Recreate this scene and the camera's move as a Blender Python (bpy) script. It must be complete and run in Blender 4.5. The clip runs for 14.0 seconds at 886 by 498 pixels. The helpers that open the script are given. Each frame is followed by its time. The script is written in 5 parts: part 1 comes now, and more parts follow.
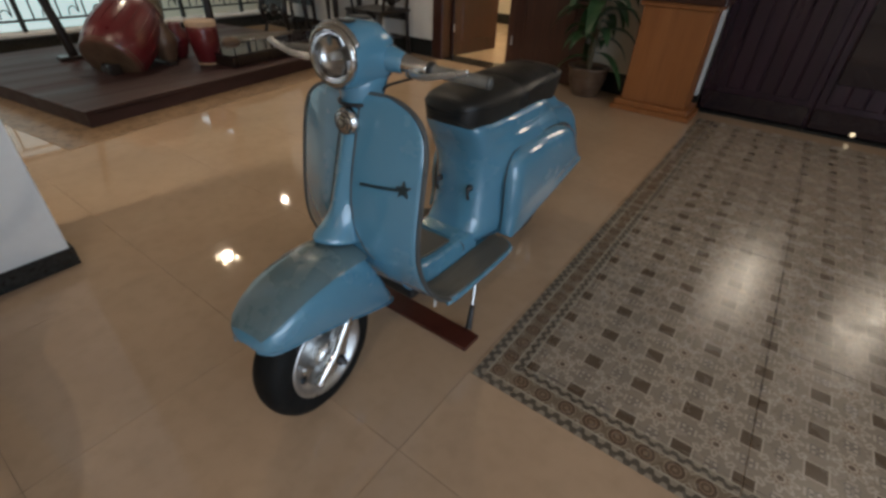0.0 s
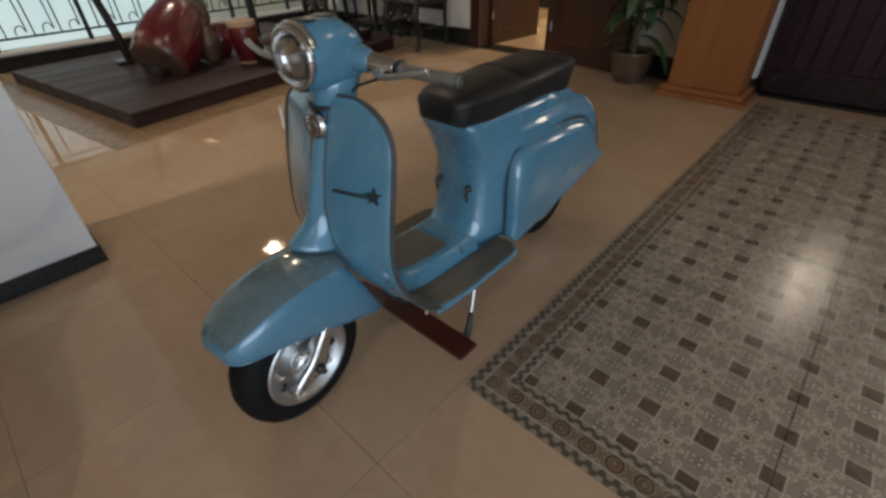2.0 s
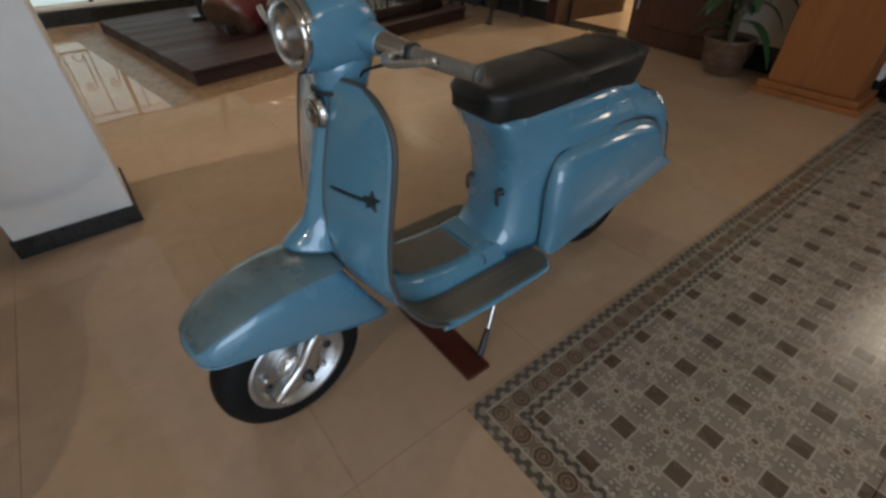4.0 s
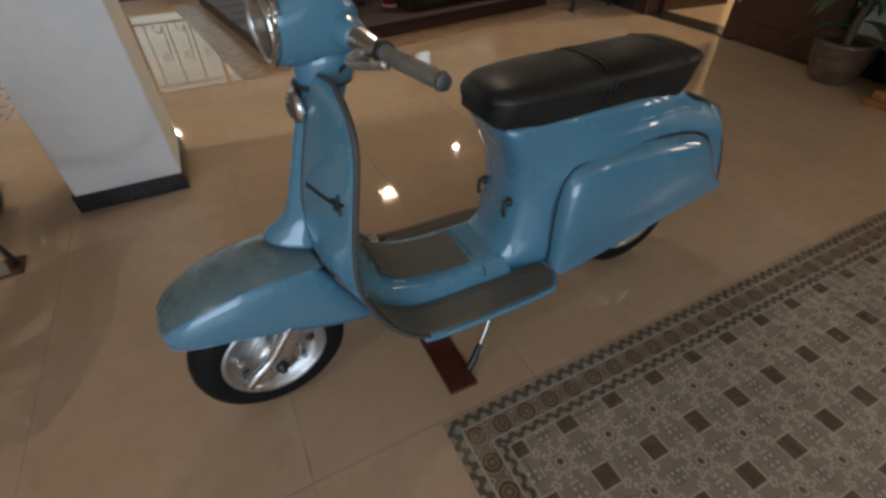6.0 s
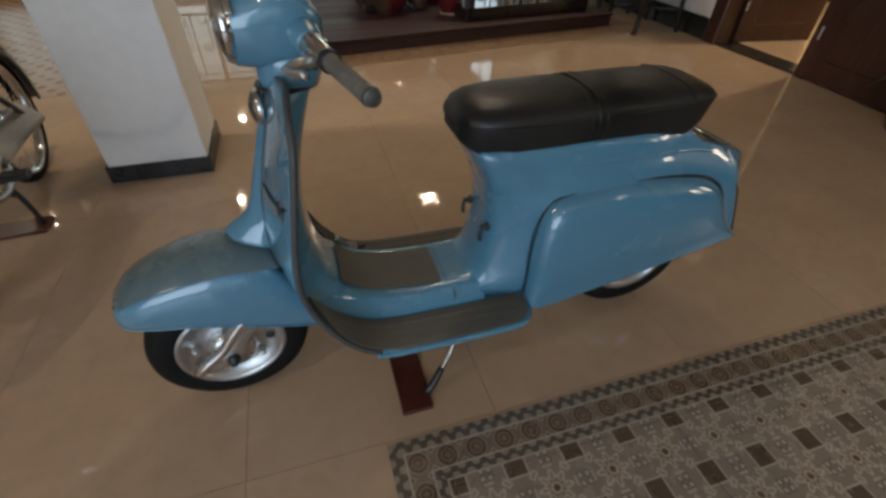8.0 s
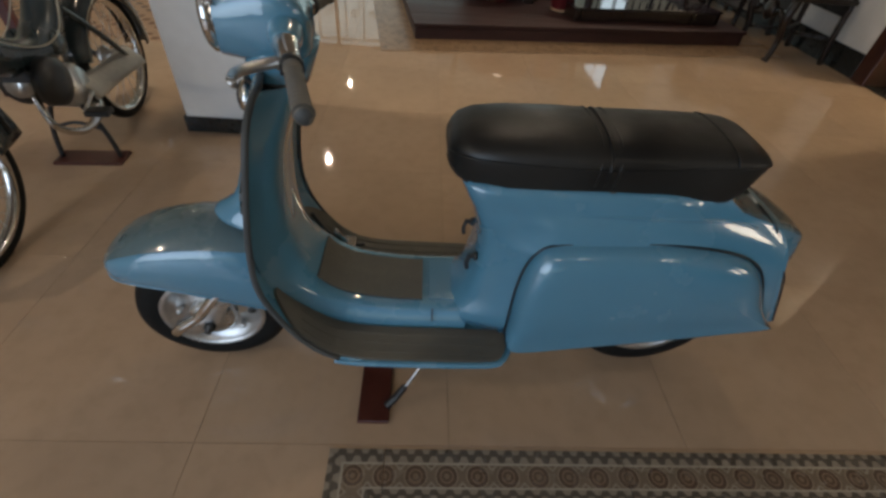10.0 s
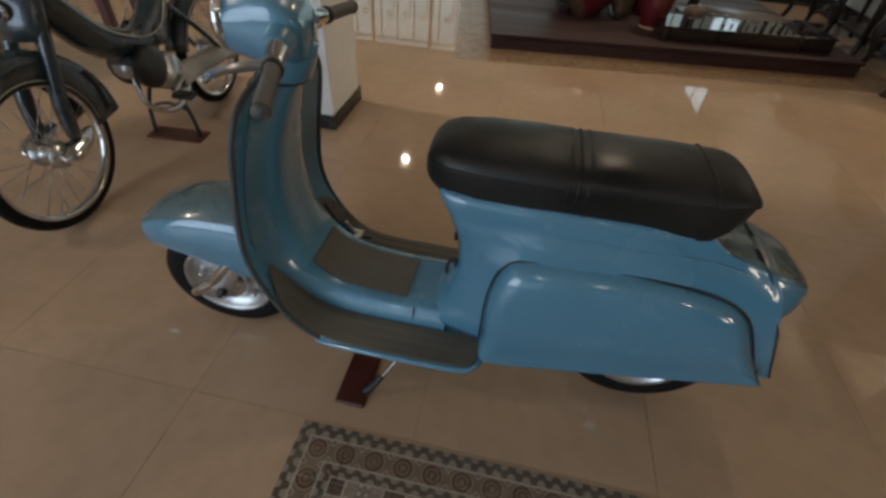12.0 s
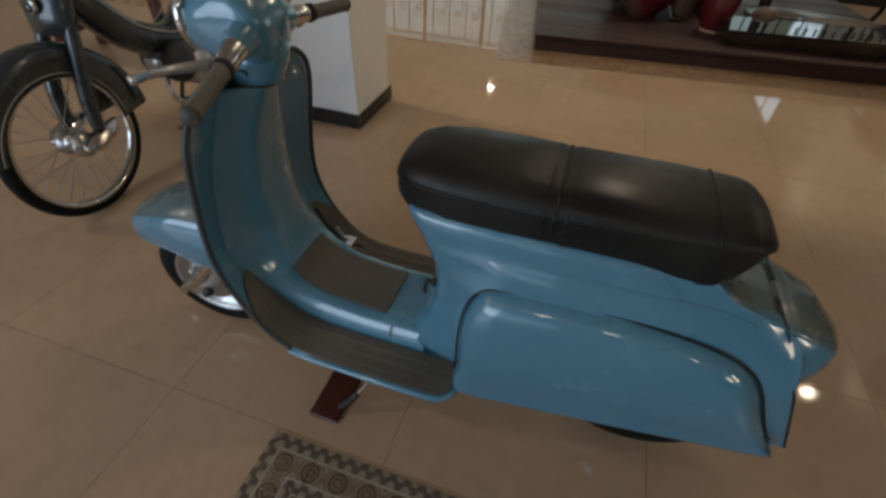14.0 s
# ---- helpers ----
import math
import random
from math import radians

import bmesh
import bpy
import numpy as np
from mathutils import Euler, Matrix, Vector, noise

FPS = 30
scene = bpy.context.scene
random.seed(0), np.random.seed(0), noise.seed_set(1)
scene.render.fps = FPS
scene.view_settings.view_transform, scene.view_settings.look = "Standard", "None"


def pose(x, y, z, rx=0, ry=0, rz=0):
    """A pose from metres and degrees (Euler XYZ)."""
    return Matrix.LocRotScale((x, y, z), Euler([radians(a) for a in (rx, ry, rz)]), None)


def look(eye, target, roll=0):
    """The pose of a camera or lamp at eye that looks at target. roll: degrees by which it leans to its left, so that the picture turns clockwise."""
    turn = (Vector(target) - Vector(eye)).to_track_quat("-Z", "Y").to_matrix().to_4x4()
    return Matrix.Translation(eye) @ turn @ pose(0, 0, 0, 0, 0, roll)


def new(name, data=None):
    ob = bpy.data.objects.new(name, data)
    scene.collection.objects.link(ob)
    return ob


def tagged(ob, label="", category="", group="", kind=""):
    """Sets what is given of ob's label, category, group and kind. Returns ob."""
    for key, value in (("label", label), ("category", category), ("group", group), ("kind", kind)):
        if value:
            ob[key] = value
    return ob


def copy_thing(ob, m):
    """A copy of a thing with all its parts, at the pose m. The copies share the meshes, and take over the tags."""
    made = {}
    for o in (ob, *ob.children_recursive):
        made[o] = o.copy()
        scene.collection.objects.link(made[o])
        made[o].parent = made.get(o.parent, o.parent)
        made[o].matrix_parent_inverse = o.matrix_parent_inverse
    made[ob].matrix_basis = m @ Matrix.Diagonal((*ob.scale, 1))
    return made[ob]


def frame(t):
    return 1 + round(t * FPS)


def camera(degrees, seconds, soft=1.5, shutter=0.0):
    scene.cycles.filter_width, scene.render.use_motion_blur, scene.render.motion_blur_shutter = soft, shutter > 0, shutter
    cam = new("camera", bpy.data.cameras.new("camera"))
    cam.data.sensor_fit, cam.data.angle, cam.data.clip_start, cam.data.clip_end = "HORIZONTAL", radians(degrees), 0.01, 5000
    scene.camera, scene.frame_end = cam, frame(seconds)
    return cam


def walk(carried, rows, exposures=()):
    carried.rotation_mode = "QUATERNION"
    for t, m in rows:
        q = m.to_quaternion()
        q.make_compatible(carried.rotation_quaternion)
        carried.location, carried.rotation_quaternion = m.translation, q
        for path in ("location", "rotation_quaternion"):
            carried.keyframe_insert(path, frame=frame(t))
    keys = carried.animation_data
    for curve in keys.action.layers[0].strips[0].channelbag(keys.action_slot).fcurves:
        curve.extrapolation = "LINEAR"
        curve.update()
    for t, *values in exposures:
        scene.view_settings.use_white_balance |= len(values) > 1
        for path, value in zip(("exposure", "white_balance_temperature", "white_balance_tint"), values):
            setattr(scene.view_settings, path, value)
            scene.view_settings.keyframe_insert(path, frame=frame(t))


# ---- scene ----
cam = camera(89.4, 14.0, soft=3.0)
PATH = [
    (0, (-0.919, -0.31, 1.07), (0.419, 0.647, -0.067), 2.3),
    (0.5, (-0.874, -0.32, 1.066), (0.446, 0.66, -0.074), 1.8),
    (1, (-0.83, -0.337, 1.069), (0.449, 0.681, -0.082), 0.8),
    (1.5, (-0.783, -0.375, 1.067), (0.439, 0.698, -0.097), -0.7),
    (2, (-0.751, -0.394, 1.07), (0.42, 0.724, -0.103), -1.8),
    (2.5, (-0.713, -0.4, 1.073), (0.406, 0.765, -0.107), -2.9),
    (3, (-0.672, -0.386, 1.071), (0.398, 0.8, -0.133), -2.6),
    (3.5, (-0.614, -0.362, 1.061), (0.393, 0.856, -0.164), -1.5),
    (4, (-0.562, -0.343, 1.053), (0.378, 0.896, -0.205), -0.7),
    (6.5, (-0.317, -0.4, 1.06), (0.281, 0.99, -0.247), -0.1),
    (7, (-0.271, -0.424, 1.064), (0.275, 1.0, -0.229), 1.2),
    (7.5, (-0.224, -0.419, 1.065), (0.285, 1.029, -0.217), 1.1),
    (8, (-0.176, -0.401, 1.056), (0.3, 1.058, -0.226), 1.6),
    (10.5, (0.117, -0.34, 1.106), (0.143, 1.132, -0.248), 6.0),
    (11, (0.179, -0.363, 1.12), (0.119, 1.113, -0.228), 6.1),
    (11.5, (0.229, -0.375, 1.128), (0.087, 1.105, -0.21), 5.8),
    (12, (0.265, -0.358, 1.128), (0.051, 1.105, -0.219), 4.6),
    (12.5, (0.305, -0.327, 1.117), (0.02, 1.126, -0.228), 3.1),
    (13, (0.328, -0.298, 1.111), (0.02, 1.16, -0.223), 3.3),
    (13.5, (0.36, -0.26, 1.114), (0.004, 1.183, -0.225), 4.0),
    (14, (0.389, -0.237, 1.114), (-0.027, 1.169, -0.246), 3.0),
]
walk(cam, [(t, look(eye, aim, roll)) for t, eye, aim, roll in PATH], [(0, 0.22), (3, 0.18), (8, 0.18), (11, 0.14), (14, 0.02)])

# ---- light ----
def aim_lamp(name, kind, eye, target, energy, colour, **more):
    data = bpy.data.lights.new(name, kind)
    data.energy, data.color = energy, colour
    for key, value in more.items():
        if key == "size":
            data.size = value
        elif key == "size_y":
            data.shape, data.size_y = "RECTANGLE", value
        elif key == "radius":
            data.shadow_soft_size = value
        elif key == "spot":
            data.spot_size, data.spot_blend = radians(value), 0.6
    ob = new(name, data)
    ob.matrix_world = look(eye, target)
    return ob


world = bpy.data.worlds.new("world")
world.use_nodes = True
scene.world = world
sky = world.node_tree.nodes.new("ShaderNodeTexSky")
sky.sky_type, sky.sun_disc, sky.sun_elevation, sky.sun_rotation = "NISHITA", False, radians(40), radians(30)
world.node_tree.links.new(sky.outputs[0], world.node_tree.nodes["Background"].inputs[0])
world.node_tree.nodes["Background"].inputs[1].default_value = 0.12

WARM, COOL = (1.0, 0.835, 0.65), (0.66, 0.80, 1.0)
CEIL = 2.5
DOWNLIGHTS = [(-1.26, 5.4, 36), (-1.32, 8.2, 30), (2.75, 5.5, 15), (1.28, 4.75, 39), (-3.55, 5.5, 40), (3.0, 2.85, 3), (-0.98, 2.04, 48), (0.6, 1.9, 17),
              # unseen lamps behind the camera, added for fill and for highlights on the enamel
              (-2.3, -0.7, 30), (-0.7, -1.7, 4), (1.1, -1.9, 1), (0.25, -1.9, 1.5), (-2.3, -2.3, 10), (2.3, -1.7, 1.2)]
for lx, ly, watts in DOWNLIGHTS:
    aim_lamp("downlight_lamp", "SPOT", (lx, ly, CEIL - 0.03), (lx, ly, 0), watts, WARM, radius=0.06 if (lx, ly) == (1.28, 4.75) else 0.028, spot=155)
# daylight through the entrance opening
aim_lamp("entrance_daylight", "AREA", (-2.3, -3.42, 1.35), (-0.8, 2.0, 0.7), 68, COOL, size=3.2, size_y=2.1)

# ---- materials ----
class Net:
    """A node material built by short calls."""

    def __init__(self, name, rough=0.5, metal=0.0, spec=0.5):
        self.mat = bpy.data.materials.new(name)
        self.mat.use_nodes = True
        self.tree = self.mat.node_tree
        self.bsdf = self.tree.nodes["Principled BSDF"]
        self.put("Roughness", rough), self.put("Metallic", metal), self.put("Specular IOR Level", spec)

    def put(self, socket, value):
        if hasattr(value, "is_output"):
            self.tree.links.new(value, self.bsdf.inputs[socket])
        else:
            self.bsdf.inputs[socket].default_value = value

    def add(self, kind, links=(), out=0, **values):
        node = self.tree.nodes.new(kind)
        for key, value in values.items():
            if key == "operation":
                node.operation = value
            elif key == "mode":
                node.blend_type = value
            elif key == "kind":
                node.data_type = value
            elif key == "metric":
                node.distance = value
            elif key == "feature":
                node.feature = value
        for socket, value in dict(links).items():
            if hasattr(value, "is_output"):
                self.tree.links.new(value, node.inputs[socket])
            else:
                node.inputs[socket].default_value = value
        return node.outputs[out]

    def math(self, op, a, b=0.0, c=0.0):
        return self.add("ShaderNodeMath", {0: a, 1: b, 2: c}, operation=op)

    def where(self):
        return self.add("ShaderNodeNewGeometry")

    def local(self):
        return self.add("ShaderNodeTexCoord", out=3)

    def noise(self, scale, detail=4.0, rough=0.55, vector=None):
        return self.add("ShaderNodeTexNoise", {"Vector": vector or self.where(), "Scale": scale, "Detail": detail, "Roughness": rough})

    def ramp(self, value, low, high, a=0.0, b=1.0):
        return self.add("ShaderNodeMapRange", {0: value, 1: low, 2: high, 3: a, 4: b})

    def mix(self, f, a, b, mode="MIX"):
        node = self.tree.nodes.new("ShaderNodeMix")
        node.data_type, node.blend_type = "RGBA", mode
        for index, value in ((0, f), (6, a), (7, b)):
            if hasattr(value, "is_output"):
                self.tree.links.new(value, node.inputs[index])
            else:
                node.inputs[index].default_value = value if index == 0 else (*value, 1)
        return node.outputs[2]

    def bump(self, height, strength=0.2, dist=0.002):
        self.put("Normal", self.add("ShaderNodeBump", {"Height": height, "Strength": strength, "Distance": dist}))

    def chance(self):
        return self.add("ShaderNodeObjectInfo", out=5)


def simple(name, a, b, scale=20, rough=0.5, spread=0.15, metal=0.0, spec=0.5, grain=0.0, coat=0.0, fine=0.25):
    """Two tones mixed by noise at two scales, uneven gloss, optional fine relief."""
    n = Net(name, rough, metal, spec)
    big = n.noise(scale)
    small = n.noise(scale * 9, 3)
    tone = n.mix(n.ramp(big, 0.3, 0.7), a, b)
    dark = n.mix(n.ramp(small, 0.35, 0.75), tone, tuple(v * (1 - fine) for v in b))
    n.put("Base Color", n.mix(0.5, tone, dark))
    n.put("Roughness", n.ramp(big, 0.3, 0.7, rough - spread * rough, rough + spread * rough))
    if grain:
        n.bump(small, grain)
    if coat:
        n.put("Coat Weight", coat), n.put("Coat Roughness", 0.03), n.put("Coat IOR", 1.6)
    return n.mat


BLUE = simple("blue_enamel", (0.080, 0.236, 0.355), (0.094, 0.256, 0.374), 6, 0.25, 0.25, coat=1.0, fine=0.05)
# greyer enamel for upward faces: the ceiling's reflection, with some dust, as colour
BLUE_SHEEN = simple("dusty_sheen_blue_enamel", (0.088, 0.160, 0.190), (0.125, 0.180, 0.192), 11, 0.26, 0.3, coat=0.8, fine=0.2)
RUBBER = simple("tyre_rubber", (0.004, 0.0045, 0.0045), (0.009, 0.0095, 0.0095), 30, 0.7, grain=0.2, spec=0.2)
TRIM = simple("grey_rubber_trim", (0.05, 0.056, 0.058), (0.075, 0.08, 0.08), 30, 0.55)
MAT = simple("brown_rubber_mat", (0.082, 0.078, 0.064), (0.135, 0.124, 0.099), 7, 0.62, 0.2, grain=0.25)
LEATHER = simple("black_vinyl", (0.007, 0.0075, 0.008), (0.016, 0.015, 0.013), 7, 0.46, 0.35, grain=0.22, spec=0.42)
CHROME = simple("chrome", (0.75, 0.74, 0.72), (0.62, 0.61, 0.59), 14, 0.12, 0.5, metal=1.0)
ALLOY = simple("dull_alloy", (0.66, 0.66, 0.65), (0.50, 0.50, 0.49), 18, 0.32, 0.3, metal=0.9)
GRIP = simple("grip_rubber", (0.13, 0.12, 0.10), (0.19, 0.175, 0.15), 25, 0.5, grain=0.2)
BLACK = simple("black_metal", (0.012, 0.013, 0.014), (0.022, 0.023, 0.024), 18, 0.4)
BADGE = simple("dark_badge", (0.012, 0.026, 0.03), (0.02, 0.034, 0.038), 30, 0.35)
PLATE = simple("red_brown_plate", (0.05, 0.012, 0.008), (0.085, 0.022, 0.014), 14, 0.35, fine=0.4)
MOPED = simple("grey_green_enamel", (0.020, 0.033, 0.039), (0.028, 0.043, 0.050), 7, 0.26, coat=0.5, fine=0.15)
CREAMLINE = simple("cream_pinstripe", (0.5, 0.48, 0.40), (0.42, 0.40, 0.33), 20, 0.4)
IVORY = simple("ivory_casing", (0.42, 0.41, 0.37), (0.33, 0.32, 0.29), 10, 0.4)
PLASTER = simple("white_wall_paint", (0.78, 0.78, 0.77), (0.70, 0.70, 0.69), 2.2, 0.7, grain=0.05, fine=0.05)
CREAM = simple("cream_wall_paint", (0.70, 0.64, 0.52), (0.63, 0.57, 0.46), 1.7, 0.7, grain=0.05, fine=0.05)
STONE = simple("black_granite", (0.010, 0.011, 0.011), (0.028, 0.03, 0.029), 60, 0.18, fine=0.5)
RED = simple("red_lacquer", (0.085, 0.007, 0.011), (0.14, 0.013, 0.018), 5, 0.3, coat=0.4, fine=0.4)
SKIN = simple("drum_hide", (0.50, 0.36, 0.25), (0.38, 0.26, 0.17), 8, 0.6)
OLIVE = simple("olive_glaze", (0.075, 0.062, 0.035), (0.13, 0.105, 0.06), 6, 0.3, fine=0.4)
CLAY = simple("glazed_pot", (0.17, 0.11, 0.07), (0.09, 0.05, 0.032), 12, 0.35, fine=0.4)
LEAF = simple("leaf_green", (0.022, 0.060, 0.022), (0.045, 0.105, 0.04), 14, 0.38, fine=0.3)
STEM = simple("plant_stem", (0.08, 0.06, 0.035), (0.12, 0.10, 0.05), 25, 0.7)
IRON = simple("black_iron", (0.010, 0.012, 0.012), (0.02, 0.023, 0.022), 25, 0.45)
SOIL = simple("soil", (0.03, 0.02, 0.014), (0.05, 0.035, 0.022), 40, 0.9)
CEILING = simple("ceiling_paint", (0.50, 0.46, 0.41), (0.45, 0.41, 0.365), 1.5, 0.8, fine=0.05)


def wood(name, dark, light, axis=2, scale=9.0, rough=0.35, coat=0.1, vein=0.6):
    n = Net(name, rough)
    stretch = [1.0, 1.0, 1.0]
    stretch[axis] = 0.09
    along = n.add("ShaderNodeMapping", {"Vector": n.where(), "Scale": stretch})
    grain = n.noise(scale * 6, 6, 0.65, along)
    bands = n.noise(scale, 3, 0.5, along)
    n.put("Base Color", n.mix(n.ramp(grain, 0.3, 0.7), n.mix(n.ramp(bands, 0.35, 0.65), dark, light), tuple(v * vein for v in dark)))
    n.put("Roughness", n.ramp(bands, 0.3, 0.7, rough * 0.8, rough * 1.25))
    n.put("Coat Weight", coat), n.put("Coat Roughness", 0.15)
    n.bump(grain, 0.08, 0.001)
    return n.mat


PLINTH = wood("dark_stained_boards", (0.034, 0.012, 0.012), (0.056, 0.021, 0.020), 0, 6, 0.5, 0.0)
ORANGE = wood("orange_veneer", (0.30, 0.108, 0.030), (0.36, 0.135, 0.040), 2, 3, 0.42, 0.0, 0.82)
DOORWOOD = wood("red_brown_doorwood", (0.045, 0.013, 0.008), (0.075, 0.024, 0.013), 2, 7, 0.35)
EBONY = wood("blackwood", (0.012, 0.008, 0.007), (0.026, 0.016, 0.013), 2, 9, 0.3)
PURPLE = wood("dark_purple_panel", (0.030, 0.011, 0.022), (0.048, 0.018, 0.034), 2, 3, 0.30)
RED_WOOD = wood("dark_red_wood", (0.07, 0.012, 0.010), (0.12, 0.022, 0.016), 2, 8, 0.35)


def floor_material():
    n = Net("polished_beige_tile", 0.1, spec=0.5)
    cloud = n.noise(2.3, 5)
    vein = n.noise(17, 6, 0.6)
    tone = n.mix(n.ramp(cloud, 0.3, 0.7), (0.415, 0.29, 0.193), (0.485, 0.35, 0.238))
    tone = n.mix(n.ramp(vein, 0.45, 0.75, 0, 0.4), tone, (0.33, 0.235, 0.15))
    n.put("Base Color", n.mix(n.ramp(n.chance(), 0, 1, 0, 0.22), tone, (0.35, 0.26, 0.18)))
    n.put("Roughness", n.ramp(n.noise(6, 5), 0.3, 0.75, 0.022, 0.07))
    n.bump(n.noise(3.0, 2), 0.014, 0.004)
    return n.mat


FLOOR = floor_material()
GROUT = simple("brown_grout", (0.30, 0.22, 0.145), (0.22, 0.16, 0.105), 5, 0.8)
P = 0.145  # repeat of the rug's pattern


def rug_material():
    """Printed ceramic tiles: brown squares and eight-petalled flowers inside a border of rings and meanders."""
    n = Net("patterned_rug_tile", 0.3, spec=0.5)
    m = n.math
    xyz = n.add("ShaderNodeSeparateXYZ", {0: n.where()})
    sep = xyz.node
    x, y = m("DIVIDE", sep.outputs[0], P), m("DIVIDE", sep.outputs[1], P)

    def off(v):  # distance from the nearest whole number, signed
        return m("SUBTRACT", m("FRACT", m("ADD", v, 0.5)), 0.5)

    def less(a, b):
        return m("LESS_THAN", a, b)

    def both(a, b):
        return m("MULTIPLY", a, b)

    def length(a, b):
        return m("SQRT", m("ADD", m("MULTIPLY", a, a), m("MULTIPLY", b, b)))

    cream, taupe, brown, olive = (0.46, 0.395, 0.32), (0.262, 0.214, 0.168), (0.085, 0.055, 0.034), (0.18, 0.148, 0.128)
    u, v = off(x), off(y)
    cu, cv = off(m("ADD", x, 0.5)), off(m("ADD", y, 0.5))
    r, ang = length(cu, cv), m("ARCTAN2", cu, cv)
    square = m("MAXIMUM", m("ABSOLUTE", u), m("ABSOLUTE", v))
    fold = m("COSINE", m("MULTIPLY", ang, 8.0))
    colour = n.mix(0.0, taupe, taupe)
    # outer round of blossoms, then the flower itself
    colour = n.mix(both(less(m("ABSOLUTE", m("SUBTRACT", r, 0.385)), 0.055), less(-0.15, fold)), colour, cream)
    colour = n.mix(both(less(m("ABSOLUTE", m("SUBTRACT", r, 0.385)), 0.018), less(0.55, fold)), colour, taupe)
    petal = m("ADD", 0.245, m("MULTIPLY", 0.06, fold))
    colour = n.mix(less(r, petal), colour, cream)
    colour = n.mix(both(less(r, m("MULTIPLY", petal, 0.8)), less(0.55, m("ABSOLUTE", fold))), colour, (0.30, 0.245, 0.19))
    colour = n.mix(less(r, m("ADD", 0.12, m("MULTIPLY", -0.035, fold))), colour, (0.235, 0.16, 0.115))
    colour = n.mix(less(m("ABSOLUTE", m("SUBTRACT", r, 0.075)), 0.014), colour, cream)
    colour = n.mix(less(r, 0.045), colour, brown)
    # four small rings half-way between the squares
    for a, b in ((cu, v), (u, cv)):
        rr = length(m("SUBTRACT", m("ABSOLUTE", a), 0.062), m("SUBTRACT", m("ABSOLUTE", b), 0.062))
        colour = n.mix(less(rr, 0.062), colour, olive)
        colour = n.mix(less(rr, 0.034), colour, cream)
    colour = n.mix(less(square, 0.2), colour, cream)
    colour = n.mix(less(square, 0.168), colour, brown)
    # border
    deep = m("MAXIMUM", m("MULTIPLY", x, -1.0), y)
    along = n.add("ShaderNodeMix", {0: less(m("MULTIPLY", x, -1.0), y), 2: m("MULTIPLY", y, -1.0), 3: x})
    band = (0.17, 0.125, 0.085)
    border = n.mix(0.0, band, band)
    ring = length(m("MULTIPLY", off(m("ADD", m("MULTIPLY", along, 2.0), 0.96)), 0.5), m("SUBTRACT", deep, 0.47))
    edge = m("ADD", m("MULTIPLY", m("ABSOLUTE", off(m("ADD", m("MULTIPLY", along, 2.0), 0.96))), 0.5), m("ABSOLUTE", m("SUBTRACT", deep, 0.47)))
    border = n.mix(less(0.33, edge), border, (0.30, 0.25, 0.19))
    border = n.mix(less(0.37, edge), border, (0.13, 0.09, 0.06))
    for size, tone in ((0.185, (0.30, 0.24, 0.17)), (0.168, (0.085, 0.05, 0.032)), (0.115, (0.20, 0.135, 0.088)), (0.085, (0.095, 0.058, 0.036)), (0.045, (0.2, 0.14, 0.09))):
        border = n.mix(less(ring, size), border, tone)
    swing = m("SINE", m("MULTIPLY", along, 2 * math.pi * 4))
    step = m("MAXIMUM", -1.0, m("MINIMUM", 1.0, m("MULTIPLY", swing, 1.8)))
    for inner, outer, middle, high, thick in ((0.67, 0.93, 0.80, 0.05, 0.068), (0.10, 0.28, 0.19, 0.036, 0.048)):
        strip = both(less(inner, deep), less(deep, outer))
        wave = less(m("ABSOLUTE", m("SUBTRACT", deep, m("ADD", middle, m("MULTIPLY", step, high)))), thick)
        border = n.mix(strip, border, n.mix(wave, (0.27, 0.228, 0.175), (0.075, 0.062, 0.048)))
    for at in (0.66, 0.29, 0.09):
        border = n.mix(less(m("ABSOLUTE", m("SUBTRACT", deep, at)), 0.014), border, (0.40, 0.36, 0.29))
    border = n.mix(less(deep, 0.075), border, colour)
    worn = n.noise(9, 5)
    soft = n.mix(n.ramp(worn, 0.3, 0.75, 0.02, 0.24), border, (0.20, 0.17, 0.135))
    n.put("Base Color", n.mix(n.ramp(n.chance(), 0, 1, 0, 0.12), soft, (0.16, 0.13, 0.10)))
    n.put("Roughness", n.ramp(n.noise(14, 4), 0.3, 0.7, 0.20, 0.32))
    n.bump(n.noise(120, 3), 0.06, 0.001)
    return n.mat


def strip_material():
    """Speckled brown mosaic of the border round the platform."""
    n = Net("speckled_border_tile", 0.3)
    m = n.math
    cells = n.add("ShaderNodeTexVoronoi", {"Vector": n.where(), "Scale": 38}, out=1)
    base = n.mix(n.ramp(n.noise(5, 4), 0.3, 0.7), (0.30, 0.20, 0.12), (0.24, 0.155, 0.09))
    grey = n.add("ShaderNodeSeparateXYZ", {0: cells})
    n.put("Base Color", n.mix(m("MULTIPLY", m("LESS_THAN", grey, 0.3), 0.7), base, (0.12, 0.075, 0.045)))
    return n.mat


def far_rug_material():
    n = Net("far_rug_tile", 0.2)
    m = n.math
    xyz = n.add("ShaderNodeSeparateXYZ", {0: n.where()}).node
    a = m("SINE", m("MULTIPLY", xyz.outputs[0], 2 * math.pi / P))
    b = m("SINE", m("MULTIPLY", xyz.outputs[1], 2 * math.pi / P))
    tone = n.mix(m("GREATER_THAN", m("MULTIPLY", a, b), 0.45), (0.42, 0.27, 0.17), (0.17, 0.085, 0.05))
    n.put("Base Color", n.mix(n.ramp(n.noise(11), 0.4, 0.7, 0, 0.4), tone, (0.30, 0.19, 0.12)))
    return n.mat


